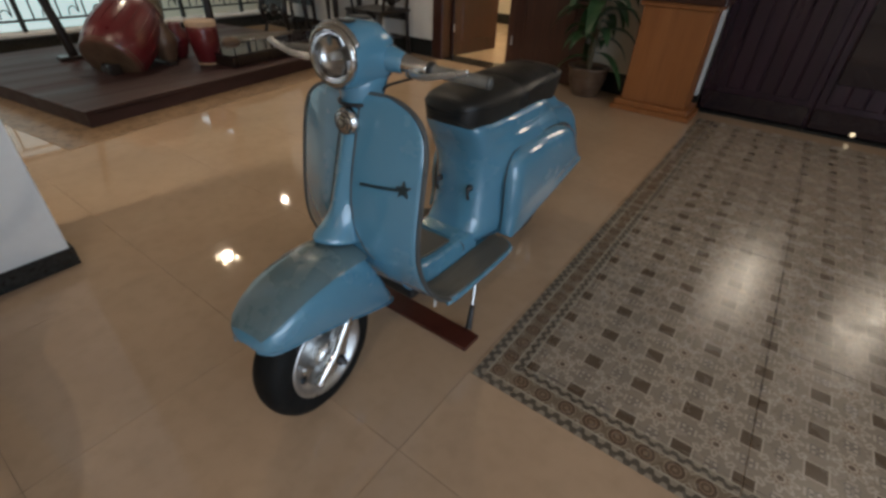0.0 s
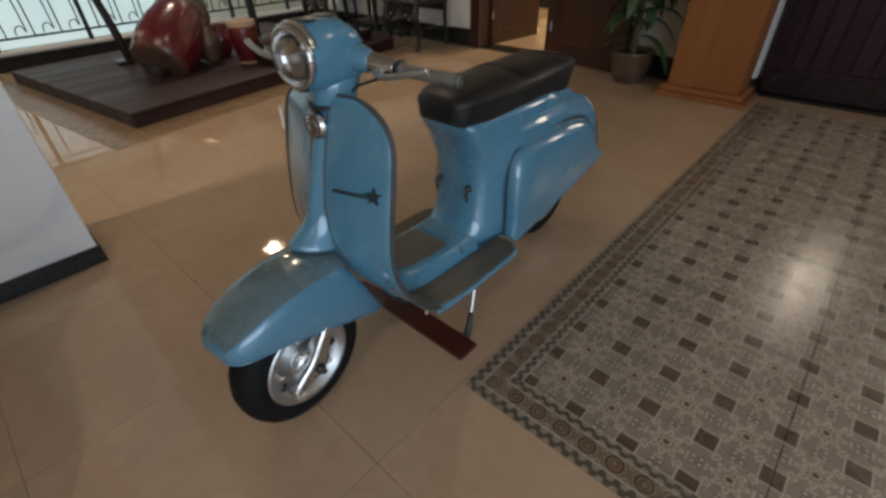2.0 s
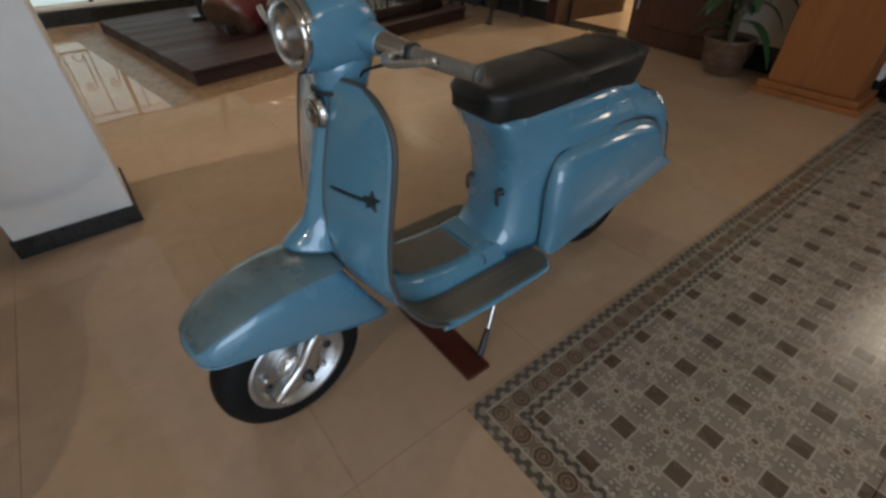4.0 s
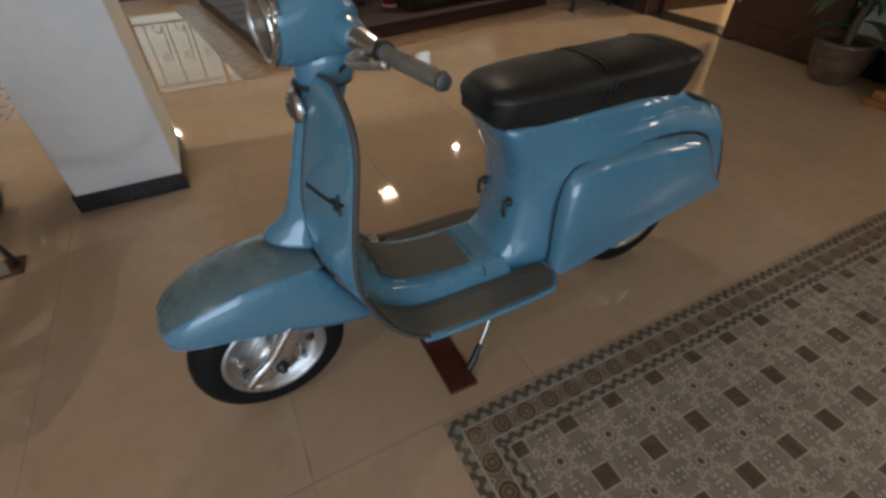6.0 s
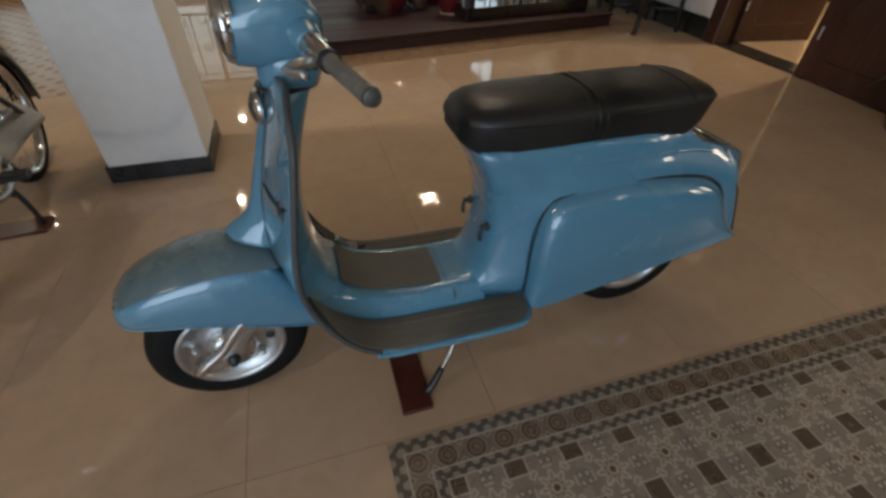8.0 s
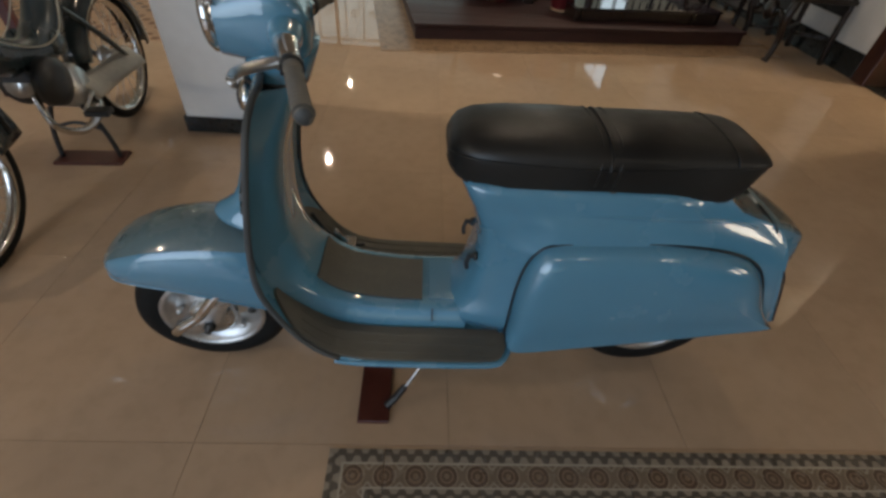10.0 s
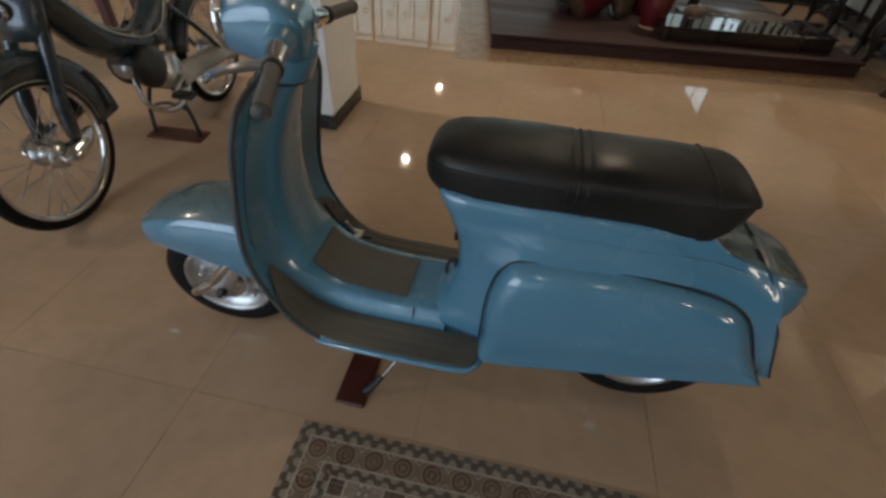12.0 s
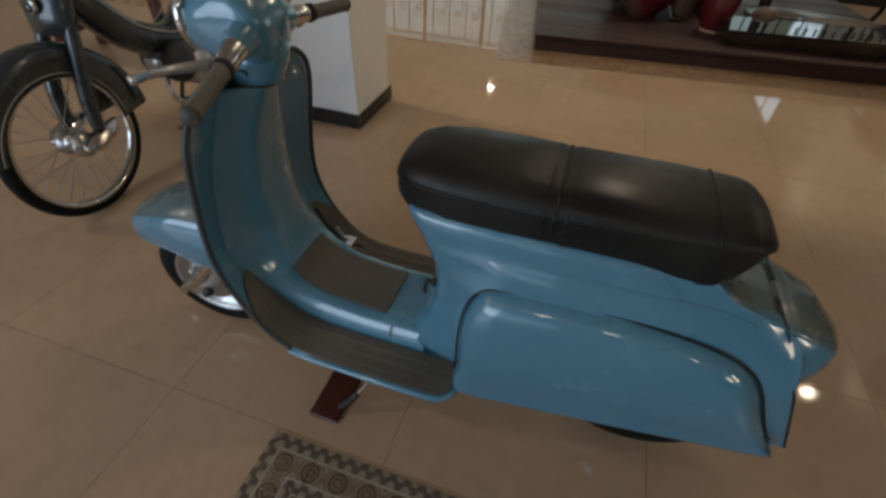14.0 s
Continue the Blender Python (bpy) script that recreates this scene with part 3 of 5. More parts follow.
# ---- the scooter ----
def scooter():
    s = thing("motor_scooter", (0, 0.445, 0), "vintage pale blue motor scooter on its stand, black seat", "scooter")

    # legshield and footboards: one pressed sheet; rows of height, edge x, half width, bulge
    SHEET = [(0.787, -0.203, 0.075, 0.018), (0.783, -0.204, 0.115, 0.022), (0.770, -0.205, 0.150, 0.027), (0.748, -0.206, 0.178, 0.032), (0.712, -0.209, 0.195, 0.039),
             (0.65, -0.220, 0.20, 0.047), (0.57, -0.235, 0.20, 0.054), (0.48, -0.246, 0.20, 0.056), (0.42, -0.245, 0.20, 0.052), (0.36, -0.228, 0.20, 0.042),
             (0.30, -0.198, 0.202, 0.03), (0.25, -0.160, 0.205, 0.016), (0.221, -0.120, 0.207, 0.006), (0.208, -0.07, 0.208, 0.0), (0.203, 0.0, 0.208, 0.0),
             (0.203, 0.15, 0.208, 0.0), (0.203, 0.245, 0.205, 0.0), (0.203, 0.275, 0.188, 0.0), (0.203, 0.287, 0.16, 0.0)]
    fine = [tuple(v) for v in np.stack([np.interp(np.linspace(0, len(SHEET) - 1, 73), range(len(SHEET)), [r[c] for r in SHEET]) for c in range(4)], 1)]
    sm = np.array(fine)
    for _ in range(2):
        sm[1:-1] = (sm[:-2] + 2 * sm[1:-1] + sm[2:]) / 4
    fine = sm.tolist()

    def sheet_point(row, u, lift=0.0):
        z, x, w, bulge = row
        return Vector((x - bulge * (1 - abs(u) ** 1.5) + lift, u * w, z))

    zs = [r[0] for r in fine[::-1]]

    def sheet_x(w, z):
        x, ww, bulge = (float(np.interp(z, zs, [r[c] for r in fine[::-1]])) for c in (1, 2, 3))
        return x - bulge * (1 - abs(w / ww) ** 1.5)

    rows = []
    for k, row in enumerate(fine):
        rows.append([sheet_point(row, -1 + 2 * j / 24) for j in range(25)])
    skin = loft(rows, closed=False)
    shield = part("legshield", skin, BLUE, s)
    solid = shield.modifiers.new("thickness", "SOLIDIFY")
    solid.thickness, solid.offset = 0.006, 0
    last = next(i for i, r in enumerate(fine) if r[1] > -0.115 and r[0] < 0.23)
    left = [sheet_point(fine[i], -1) for i in range(last, -1, -3)]
    top = [sheet_point(fine[0], u) for u in (-0.6, 0, 0.6)]
    right = [sheet_point(fine[i], 1) for i in range(0, last + 1, 3)]
    part("edge_trim", tube(left + top + right, 0.006, 8, 2), TRIM, shield, "grey rubber edge trim")

    # rubber mats on both footboards, following the sheet up the shield
    for side in (-1, 1):
        upper, lower = [], []
        sel = [r for r in fine if r[0] < 0.365 and (r[1] < 0.28)]
        for i, r in enumerate(sel):
            steep = min(1, max(0, (r[0] - 0.205) / 0.1))
            w_in = 0.112
            w_out = r[2] - 0.004 - (0.05 * max(0, (r[0] - 0.28) / 0.085) ** 2)
            if i > len(sel) - 5:
                w_out -= 0.03 * ((i - len(sel) + 5) / 5) ** 2
            n = Vector((0.55 * steep + 0.02, 0, 1 - 0.5 * steep)).normalized()
            line = []
            for j in range(7):
                w = w_in + (w_out - w_in) * j / 6
                z, x, ww, bulge = r
                line.append(Vector((x - bulge * (1 - abs(w / ww) ** 1.5), side * w, z)))
            upper.append([p + n * 0.011 for p in line])
            lower.append([p + n * 0.002 for p in line])
        ring = [u + l[::-1] for u, l in zip(upper, lower)]
        mat = part("floor_mat", loft(ring, smooth=False), MAT, s, "worn brown ribbed rubber mat")
        for w in (0.135, 0.16, 0.185):
            pts = []
            for i, r in enumerate(sel):
                if r[0] < 0.30 and i < len(sel) - 3:
                    steep = min(1, max(0, (r[0] - 0.205) / 0.1))
                    n = Vector((0.55 * steep + 0.02, 0, 1 - 0.5 * steep)).normalized()
                    z, x, ww, bulge = r
                    pts.append(Vector((x - bulge * (1 - abs(w / ww) ** 1.5), side * w, z)) + n * 0.011)
            part("rib", tube(pts[::3], 0.0013, 5, 1), MAT, mat)
        # blue pressed edge under the mat
        edge = [(-0.118, side * 0.206, 0.212), (-0.07, side * 0.207, 0.203), (0.1, side * 0.207, 0.2), (0.235, side * 0.204, 0.2), (0.266, side * 0.192, 0.2), (0.282, side * 0.168, 0.2), (0.288, side * 0.14, 0.2)]
        part("footboard_edge", tube(edge, 0.0085, 8, 4), BLUE, s)

    # tunnel between the boards, running up behind the shield
    SPINE = [((-0.160, 0.764), 0.058), ((-0.178, 0.715), 0.08), ((-0.205, 0.62), 0.105), ((-0.216, 0.50), 0.12), ((-0.203, 0.40), 0.126), ((-0.160, 0.325), 0.118), ((-0.10, 0.285), 0.11), ((0.0, 0.268), 0.108), ((0.09, 0.266), 0.108), ((0.18, 0.27), 0.108)]
    mid = curve([(p[0], 0, p[1]) for p, _ in SPINE], 6)
    wid = np.interp(np.linspace(0, len(SPINE) - 1, len(mid)), range(len(SPINE)), [w for _, w in SPINE])
    rings = []
    for i, p in enumerate(mid):
        d = (mid[min(i + 1, len(mid) - 1)] - mid[max(i - 1, 0)]).normalized()
        n = Vector((-d.z, 0, d.x))
        h = wid[i]
        shape = [(-1, -0.07), (-0.985, -0.03), (-0.93, -0.009), (-0.8, -0.0015), (-0.66, 0.0), (0, 0.0), (0.66, 0.0), (0.8, -0.0015), (0.93, -0.009), (0.985, -0.03), (1, -0.07)]
        soft = min(1.0, max(0.0, (p.z - 0.29) / 0.09))
        proud = p.x - sheet_x(0, p.z) - 0.004
        ring = []
        for k in range(-10, 11):
            u = k / 10
            flat = p + Vector((0, h * u, 0)) + n * float(np.interp(u, [q[0] for q in shape], [q[1] for q in shape]))
            swell = Vector((sheet_x(h * 1.15 * u, p.z) + 0.004 + proud * (1 - abs(u) ** 2.6) ** 1.25, h * 1.15 * u, p.z))
            ring.append(flat.lerp(swell, soft))
        rings.append(ring)
    tunnel = part("tunnel", loft(rings, closed=False), BLUE, s)
    rings = []
    for i, p in enumerate(mid):
        if -0.172 < p.x < 0.088 and p.z < 0.4:
            d = (mid[i + 1] - mid[i - 1]).normalized()
            n = Vector((-d.z, 0, d.x))
            rings.append([p + Vector((0, 0.069 * a, 0)) + n * b for a, b in ((-1, 0.001), (-1, 0.006), (0, 0.007), (1, 0.006), (1, 0.001))])
    part("tunnel_mat", loft(rings, smooth=False), MAT, s, "worn brown rubber mat on the tunnel")
    part("tunnel_seam", tube([(0.1, -0.107, 0.235), (0.1, -0.1, 0.259), (0.1, 0, 0.269), (0.1, 0.1, 0.259), (0.1, 0.107, 0.235)], 0.0018, 5, 4), TRIM, tunnel)
    part("brake_pedal", joined(tube([(-0.16, 0.125, 0.31), (-0.14, 0.128, 0.28), (-0.125, 0.128, 0.268)], 0.007, 8, 5), box(-0.142, -0.108, 0.108, 0.148, 0.262, 0.274, 0.004, 2)), CHROME, s, "small chrome brake pedal")
    part("pedal_arm", tube([(-0.215, 0.13, 0.36), (-0.18, 0.13, 0.30), (-0.12, 0.13, 0.262), (-0.085, 0.135, 0.258)], 0.005, 8, 5), BLACK, s)

    # low ridge down the front of the shield, flaring into the skirt over the mudguard
    rings, sides = [], []
    for z, w, h in ((0.772, 0.024, 0.003), (0.74, 0.026, 0.008), (0.68, 0.027, 0.011), (0.62, 0.028, 0.013), (0.56, 0.032, 0.018), (0.535, 0.036, 0.023), (0.515, 0.042, 0.031), (0.501, 0.048, 0.044), (0.490, 0.052, 0.060), (0.482, 0.056, 0.072), (0.476, 0.058, 0.078), (0.471, 0.058, 0.080)):
        ring = []
        for k in range(-12, 13):
            u = k / 12
            rise = (1 - u * u) ** 1.6 if h < 0.03 else 0.55 * (1 - u ** 6) + 0.45 * (1 - abs(u) ** 1.8)
            ring.append((sheet_x(w * u, z) - 0.0035 - h * rise, w * u, z - 0.022 * abs(u) ** 3 * (h > 0.03)))
        rings.append(ring)
        sides.append((ring[0], ring[-1]))
    ridge = part("front_ridge", loft(rings, closed=False), BLUE, s)
    solid = ridge.modifiers.new("thickness", "SOLIDIFY")
    solid.thickness = 0.003
    for k in (0, 1):
        flare = [(sheet_x(q[1] * 1.3, z) - 0.003, q[1] * 1.3, z) for z, q in ((0.43, (0, sides[-1][k][1] * 0.9)), (0.40, (0, sides[-1][k][1] * 1.15)))]
        part("ridge_seam", tube([p[k] for p in sides[:-3]] + flare, 0.0024, 5, 3), TRIM, shield)

    horn = part("horn", lathe([(0.0, -0.020), (0.012, -0.020), (0.022, -0.016), (0.029, -0.010), (0.032, -0.004), (0.034, 0.004)], "x", (-0.252, -0.002, 0.729), 28), CHROME, s, "round chrome horn grille")
    for r in (0.010, 0.018, 0.026):
        part("horn_ring", tube([(-0.2725 + 0.010 * (r / 0.03) ** 2, -0.002 + r * math.cos(a), 0.729 + r * math.sin(a)) for a in np.linspace(0, 5.8, 12)], 0.0018, 5, 1, True), BLACK, horn)
    star = [(0.021 * (1 if k % 2 == 0 else 0.42) * math.cos(math.pi * k / 5 + 0.3), 0.021 * (1 if k % 2 == 0 else 0.42) * math.sin(math.pi * k / 5 + 0.3)) for k in range(10)]

    def on_shield(w, z, lift):
        x = np.interp(z, [0.48, 0.57, 0.65], [-0.246, -0.235, -0.220])
        return Vector((x - 0.0505 * (1 - abs(w / 0.2) ** 1.5) - lift, w, z))
    badge = part("badge_bar", tube([on_shield(w, 0.601 + 0.004 * (-w - 0.06) / 0.1, 0.005) for w in (-0.055, -0.08, -0.105, -0.13, -0.15)], 0.0038, 6, 3), BADGE, s, "dark slim badge ending in a star")
    verts = [on_shield(-0.160 + a * 0.9, 0.607 + b, l) for l in (0.003, 0.008) for a, b in star]
    part("badge_star", mesh_of("star", verts, [tuple(range(10)), tuple(range(10, 20))] + [(k, (k + 1) % 10, 10 + (k + 1) % 10, 10 + k) for k in range(10)], False), BADGE, badge)

    # front mudguard
    # rows of top x, bottom x, top z, bottom z, half width; the rear edge slants back towards the ground
    GUARD = [(-0.632, -0.629, 0.358, 0.350, 0.012), (-0.629, -0.627, 0.368, 0.345, 0.034), (-0.621, -0.619, 0.381, 0.341, 0.053), (-0.604, -0.602, 0.398, 0.337, 0.069), (-0.570, -0.562, 0.420, 0.332, 0.082),
             (-0.525, -0.505, 0.440, 0.321, 0.090), (-0.48, -0.445, 0.453, 0.303, 0.095), (-0.435, -0.385, 0.460, 0.279, 0.097), (-0.395, -0.33, 0.461, 0.256, 0.097), (-0.365, -0.28, 0.459, 0.236, 0.096), (-0.34, -0.24, 0.454, 0.219, 0.092), (-0.325, -0.212, 0.447, 0.209, 0.084), (-0.320, -0.200, 0.440, 0.208, 0.070)]
    ARCH = [(-0.94, 0), (-0.985, 0.12), (-1.01, 0.28), (-1.01, 0.44), (-0.985, 0.60), (-0.93, 0.735), (-0.84, 0.835), (-0.69, 0.915), (-0.4, 0.98), (0, 1)]
    ARCH += [(-u, v) for u, v in ARCH[-2::-1]]

    def guard_ring(row, lift, arch):
        xt, xb, zt, zb, w = row
        return [Vector((xb + (xt - xb) * v, (w + lift) * u, zb + (zt - zb) * v + lift * v)) for u, v in arch]

    def finer(rows, n=3):
        return [tuple(float(v) for v in row) for row in np.stack([np.interp(np.linspace(0, len(rows) - 1, (len(rows) - 1) * n + 1), range(len(rows)), [r[c] for r in rows]) for c in range(len(rows[0]))], 1)]

    turn = pose(-0.21, 0.006, 0, 0, 0, 6.5) @ pose(0.21, 0, 0)
    guard = part("front_mudguard", moved(loft([guard_ring(r, 0, ARCH) for r in GUARD], closed=False), turn), BLUE, s, "rounded blue front mudguard, its top greyed for ceiling sheen and dust")
    solid = guard.modifiers.new("thickness", "SOLIDIFY")
    solid.thickness = 0.004
    smooth = guard.modifiers.new("rounding", "SUBSURF")
    smooth.levels = smooth.render_levels = 2
    # grey skin over the crown paints in the ceiling's reflection and dust
    crown = [(r[0] + (0.012 if i > 8 else 0), *r[1:]) for i, r in enumerate(GUARD[2:])]
    part("worn_crown", moved(loft([guard_ring(r, 0.0016, ARCH[6:-6]) for r in finer(crown)], closed=False), turn), BLUE_SHEEN, guard, "duller crown of the mudguard, ceiling reflection and dust put into its colour")
    for side in (0, -1):
        part("rolled_edge", moved(tube([guard_ring(r, 0, ARCH)[side] for r in GUARD[1:]], 0.0022, 8, 3), turn), BLUE, guard)

    def wheel(name, x, label, m):
        w = part(name, lathe([(0.127, -0.036), (0.150, -0.041), (0.172, -0.040), (0.190, -0.030), (0.198, -0.015), (0.2, 0.0), (0.198, 0.015), (0.190, 0.030), (0.172, 0.040), (0.150, 0.041), (0.127, 0.036)], "y", (x, 0, 0.2), 56, False), RUBBER, s, label)
        part("rim", lathe([(0.134, -0.038), (0.128, -0.043), (0.120, -0.036), (0.108, -0.022), (0.080, -0.018), (0.055, -0.024), (0.045, -0.03), (0.0, -0.03)], "y", (x, 0, 0.2), 48, False), ALLOY, w, "pressed silver wheel rim")
        part("rim", lathe([(0.134, 0.038), (0.128, 0.043), (0.120, 0.036), (0.108, 0.022), (0.080, 0.018), (0.055, 0.024), (0.045, 0.03), (0.0, 0.03)], "y", (x, 0, 0.2), 48, False), ALLOY, w, "pressed silver wheel rim")
        part("hub", lathe([(0.06, -0.02), (0.062, -0.045), (0.05, -0.055), (0.02, -0.058), (0.018, -0.068), (0.0, -0.068)], "y", (x, 0, 0.2), 28, False), ALLOY, w)
        part("axle_nut", lathe([(0.016, -0.066), (0.016, -0.078), (0.009, -0.079), (0.009, -0.088), (0.0, -0.088)], "y", (x, 0, 0.2), 6, False), BLACK, w)
        for k in range(5):
            a = 2 * math.pi * k / 5 + 0.5
            part("wheel_nut", lathe([(0.009, -0.02), (0.009, -0.036), (0.0, -0.038)], "y", (x + 0.088 * math.cos(a), 0, 0.2 + 0.088 * math.sin(a)), 6, False), ALLOY, w)
            if k % 2 == 0:
                part("rim_hole", lathe([(0.012, -0.021), (0.011, -0.0245), (0.0, -0.0245)], "y", (x + 0.095 * math.cos(a + 0.6), 0, 0.2 + 0.095 * math.sin(a + 0.6)), 12, False), BLACK, w)
        for ob in (w, *w.children):
            ob.data.transform(m)
        return w
    wheel("front_wheel", -0.432, "black front tyre on a silver rim", turn @ pose(-0.447, 0.0, 0) @ Matrix.Diagonal((0.905, 1.14, 0.905, 1.0)) @ pose(0.432, 0, 0))
    wheel("rear_wheel", 0.685, "black rear tyre on a silver rim", pose(0.685, -0.012, 0) @ Matrix.Scale(0.97, 4) @ pose(-0.685, 0, 0))
    # trailing link of the front fork
    blade = [(-0.352, 0.318), (-0.395, 0.300), (-0.430, 0.262), (-0.462, 0.222), (-0.505, 0.190), (-0.532, 0.172), (-0.528, 0.154), (-0.50, 0.148), (-0.462, 0.150), (-0.425, 0.178), (-0.395, 0.235), (-0.365, 0.275)]
    smooth = curve([(a, 0, b) for a, b in blade], 4, True)
    mid = Vector((-0.445, 0, 0.22))
    rows = [[Vector((p.x, y, p.z)).lerp(Vector((mid.x, y, mid.z)), k) for p in smooth] for y, k in ((-0.052, 0.0), (-0.070, 0.0), (-0.077, 0.06), (-0.079, 0.2))]
    link = part("fork_link", moved(loft(rows), turn), ALLOY, s, "polished alloy fork link")
    part("link_edge", moved(tube([(-0.352, -0.076, 0.318), (-0.395, -0.08, 0.298), (-0.430, -0.082, 0.260), (-0.462, -0.083, 0.220), (-0.505, -0.082, 0.188), (-0.526, -0.08, 0.166)], [0.010, 0.013, 0.013, 0.012, 0.013, 0.013], 10, 5), turn), CHROME, link)
    part("fork_leg", moved(joined(tube([(-0.33, -0.062, 0.40), (-0.36, -0.064, 0.31)], 0.017, 10), tube([(-0.33, 0.062, 0.40), (-0.40, 0.066, 0.25), (-0.432, 0.066, 0.2)], 0.016, 10)), turn), ALLOY, s)

    # main body: stacked outlines, nose under the seat and tail behind
    BODY = [(0.225, 0.13, 0.40, 0.10, 0.128, 0.10), (0.25, 0.125, 0.50, 0.10, 0.135, 0.11), (0.27, 0.145, 0.60, 0.10, 0.138, 0.12), (0.295, 0.163, 0.80, 0.10, 0.141, 0.138), (0.312, 0.170, 0.902, 0.10, 0.142, 0.138), (0.36, 0.180, 0.881, 0.10, 0.142, 0.138), (0.39, 0.185, 0.869, 0.10, 0.142, 0.138),
            (0.42, 0.188, 0.858, 0.10, 0.142, 0.137), (0.45, 0.187, 0.846, 0.10, 0.142, 0.135), (0.475, 0.184, 0.840, 0.10, 0.141, 0.132), (0.50, 0.180, 0.836, 0.102, 0.139, 0.124), (0.525, 0.172, 0.828, 0.106, 0.135, 0.110), (0.545, 0.165, 0.814, 0.108, 0.132, 0.097), (0.556, 0.160, 0.798, 0.108, 0.128, 0.091), (0.566, 0.156, 0.771, 0.107, 0.123, 0.092),
            (0.574, 0.151, 0.744, 0.107, 0.118, 0.094), (0.59, 0.143, 0.703, 0.108, 0.116, 0.096), (0.61, 0.135, 0.676, 0.108, 0.114, 0.094), (0.622, 0.130, 0.662, 0.104, 0.109, 0.088), (0.628, 0.132, 0.655, 0.095, 0.102, 0.08)]
    def body_half(row):
        z, xf, xr, wf, W, wr = row
        half = [(xf, 0), (xf + 0.004, wf * 0.55), (xf + 0.03, wf * 0.95), (max(0.27, xf + 0.12), (wf + W) / 2 if z > 0.5 else W * 0.97), (0.36, W), (min(0.55, xr - 0.14), W), (xr - 0.07, W * 0.35 + wr * 0.65), (xr - 0.012, wr), (xr - 0.002, wr * 0.9), (xr, 0)]
        return curve([(p, q, z) for p, q in half], 5)

    def body_y(x, z):
        row = [float(np.interp(z, [r[0] for r in BODY], [r[c] for r in BODY])) for c in range(6)]
        line = body_half(row)[12:]
        return float(np.interp(x, [p.x for p in line], [p.y for p in line]))

    rings = []
    for row in BODY:
        side = body_half(row)
        rings.append([Vector((p.x, -p.y, p.z)) for p in side] + [p for p in side[-2:0:-1]])
    body = part("body_shell", loft(rings), BLUE, s, "smooth blue rear body shell")
    # tail: a faceted cap with a flat top, closed at the seam
    TAIL = [(0.770, 0.5585, 0.092, 0.47, 0.125), (0.790, 0.554, 0.092, 0.452, 0.129), (0.820, 0.546, 0.090, 0.450, 0.126), (0.845, 0.537, 0.086, 0.460, 0.115), (0.870, 0.527, 0.081, 0.474, 0.098), (0.889, 0.517, 0.070, 0.485, 0.078), (0.901, 0.509, 0.048, 0.492, 0.052), (0.907, 0.504, 0.018, 0.497, 0.02)]
    rings = []
    for x, zt, wt, zb, wb in TAIL:
        half = [(0, zt + 0.005), (wt * 0.5, zt + 0.004), (wt * 0.9, zt + 0.0015), (wt, zt - 0.003), (wt + (wb - wt) * 0.4, zt - (zt - zb) * 0.35), (wt + (wb - wt) * 0.8, zb + (zt - zb) * 0.3), (wb, zb + 0.004), (wb * 0.94, zb)]
        rings.append([(x, -q, z) for q, z in half] + [(x, q, z) for q, z in half[:0:-1]])
    tail = part("tail_cap", loft(rings), BLUE, s, "faceted blue tail, its flat top greyed for dust and ceiling sheen")
    # greyer sheets on top: reflected ceiling and dust laid on as colour
    deck = [(0.664, 0.6205, 0.092), (0.682, 0.6075, 0.094), (0.703, 0.5935, 0.094), (0.742, 0.5775, 0.092), (0.769, 0.5685, 0.0905), (0.790, 0.5610, 0.0895)] + [(x, zt + 0.0065, wt * 0.97) for x, zt, wt, zb, wb in TAIL[2:]]
    for name, rows in (("rear_deck", deck[:6]), ("tail_top", deck[5:])):
        ob = part(name, loft([[(x + (0.0015 if name == "tail_top" and x < 0.8 else 0), w * k / 5, z - 0.005 * abs(k / 5) ** 2.5) for k in range(-5, 6)] for x, z, w in rows], closed=False), BLUE_SHEEN, tail if name == "tail_top" else body, "dusty top of the tail with ceiling sheen put into its colour")
        solid = ob.modifiers.new("thickness", "SOLIDIFY")
        solid.thickness = 0.004
    for side in (-1, 1):
        seam = [(0.789, side * 0.02, 0.5625), (0.790, side * 0.088, 0.557), (0.797, side * 0.097, 0.546), (0.808, side * 0.110, 0.520), (0.822, side * 0.122, 0.490), (0.842, side * 0.135, 0.458), (0.853, side * 0.1385, 0.43), (0.871, side * 0.139, 0.385), (0.886, side * 0.139, 0.345), (0.899, side * 0.139, 0.314)]
        part("tail_seam", tube(seam, 0.0021, 5, 4), BLACK, body)
        part("body_crease", tube([(x, side * (body_y(x, z) - 0.001), z) for x, z in ((0.33, 0.578), (0.43, 0.581), (0.52, 0.580), (0.60, 0.578), (0.66, 0.573), (0.70, 0.567), (0.745, 0.556))], [0.001, 0.0035, 0.004, 0.004, 0.004, 0.004, 0.003], 8, 4), BLUE, body)
    for y in (-0.062, 0.062):
        part("tail_screw", lathe([(0.006, 0.0), (0.005, 0.004), (0.0, 0.005)], "z", (0.765, y, 0.561), 10), BLACK, body)
    part("tail_catch", box(0.715, 0.73, -0.01, 0.01, 0.573, 0.584, 0.003, 2), BLACK, body)
    for y in (-0.06, 0.062):
        knob = part("choke_knob", lathe([(0.011, 0.0), (0.011, -0.006), (0.006, -0.008), (0.006, -0.02), (0.0, -0.021)], "x", (0.192, y, 0.412), 12), BLACK, s, "small black control knob")
        part("lever", tube([(0.176, y, 0.412), (0.17, y - 0.004, 0.395), (0.172, y - 0.006, 0.378)], 0.005, 8, 4), BLACK, knob)
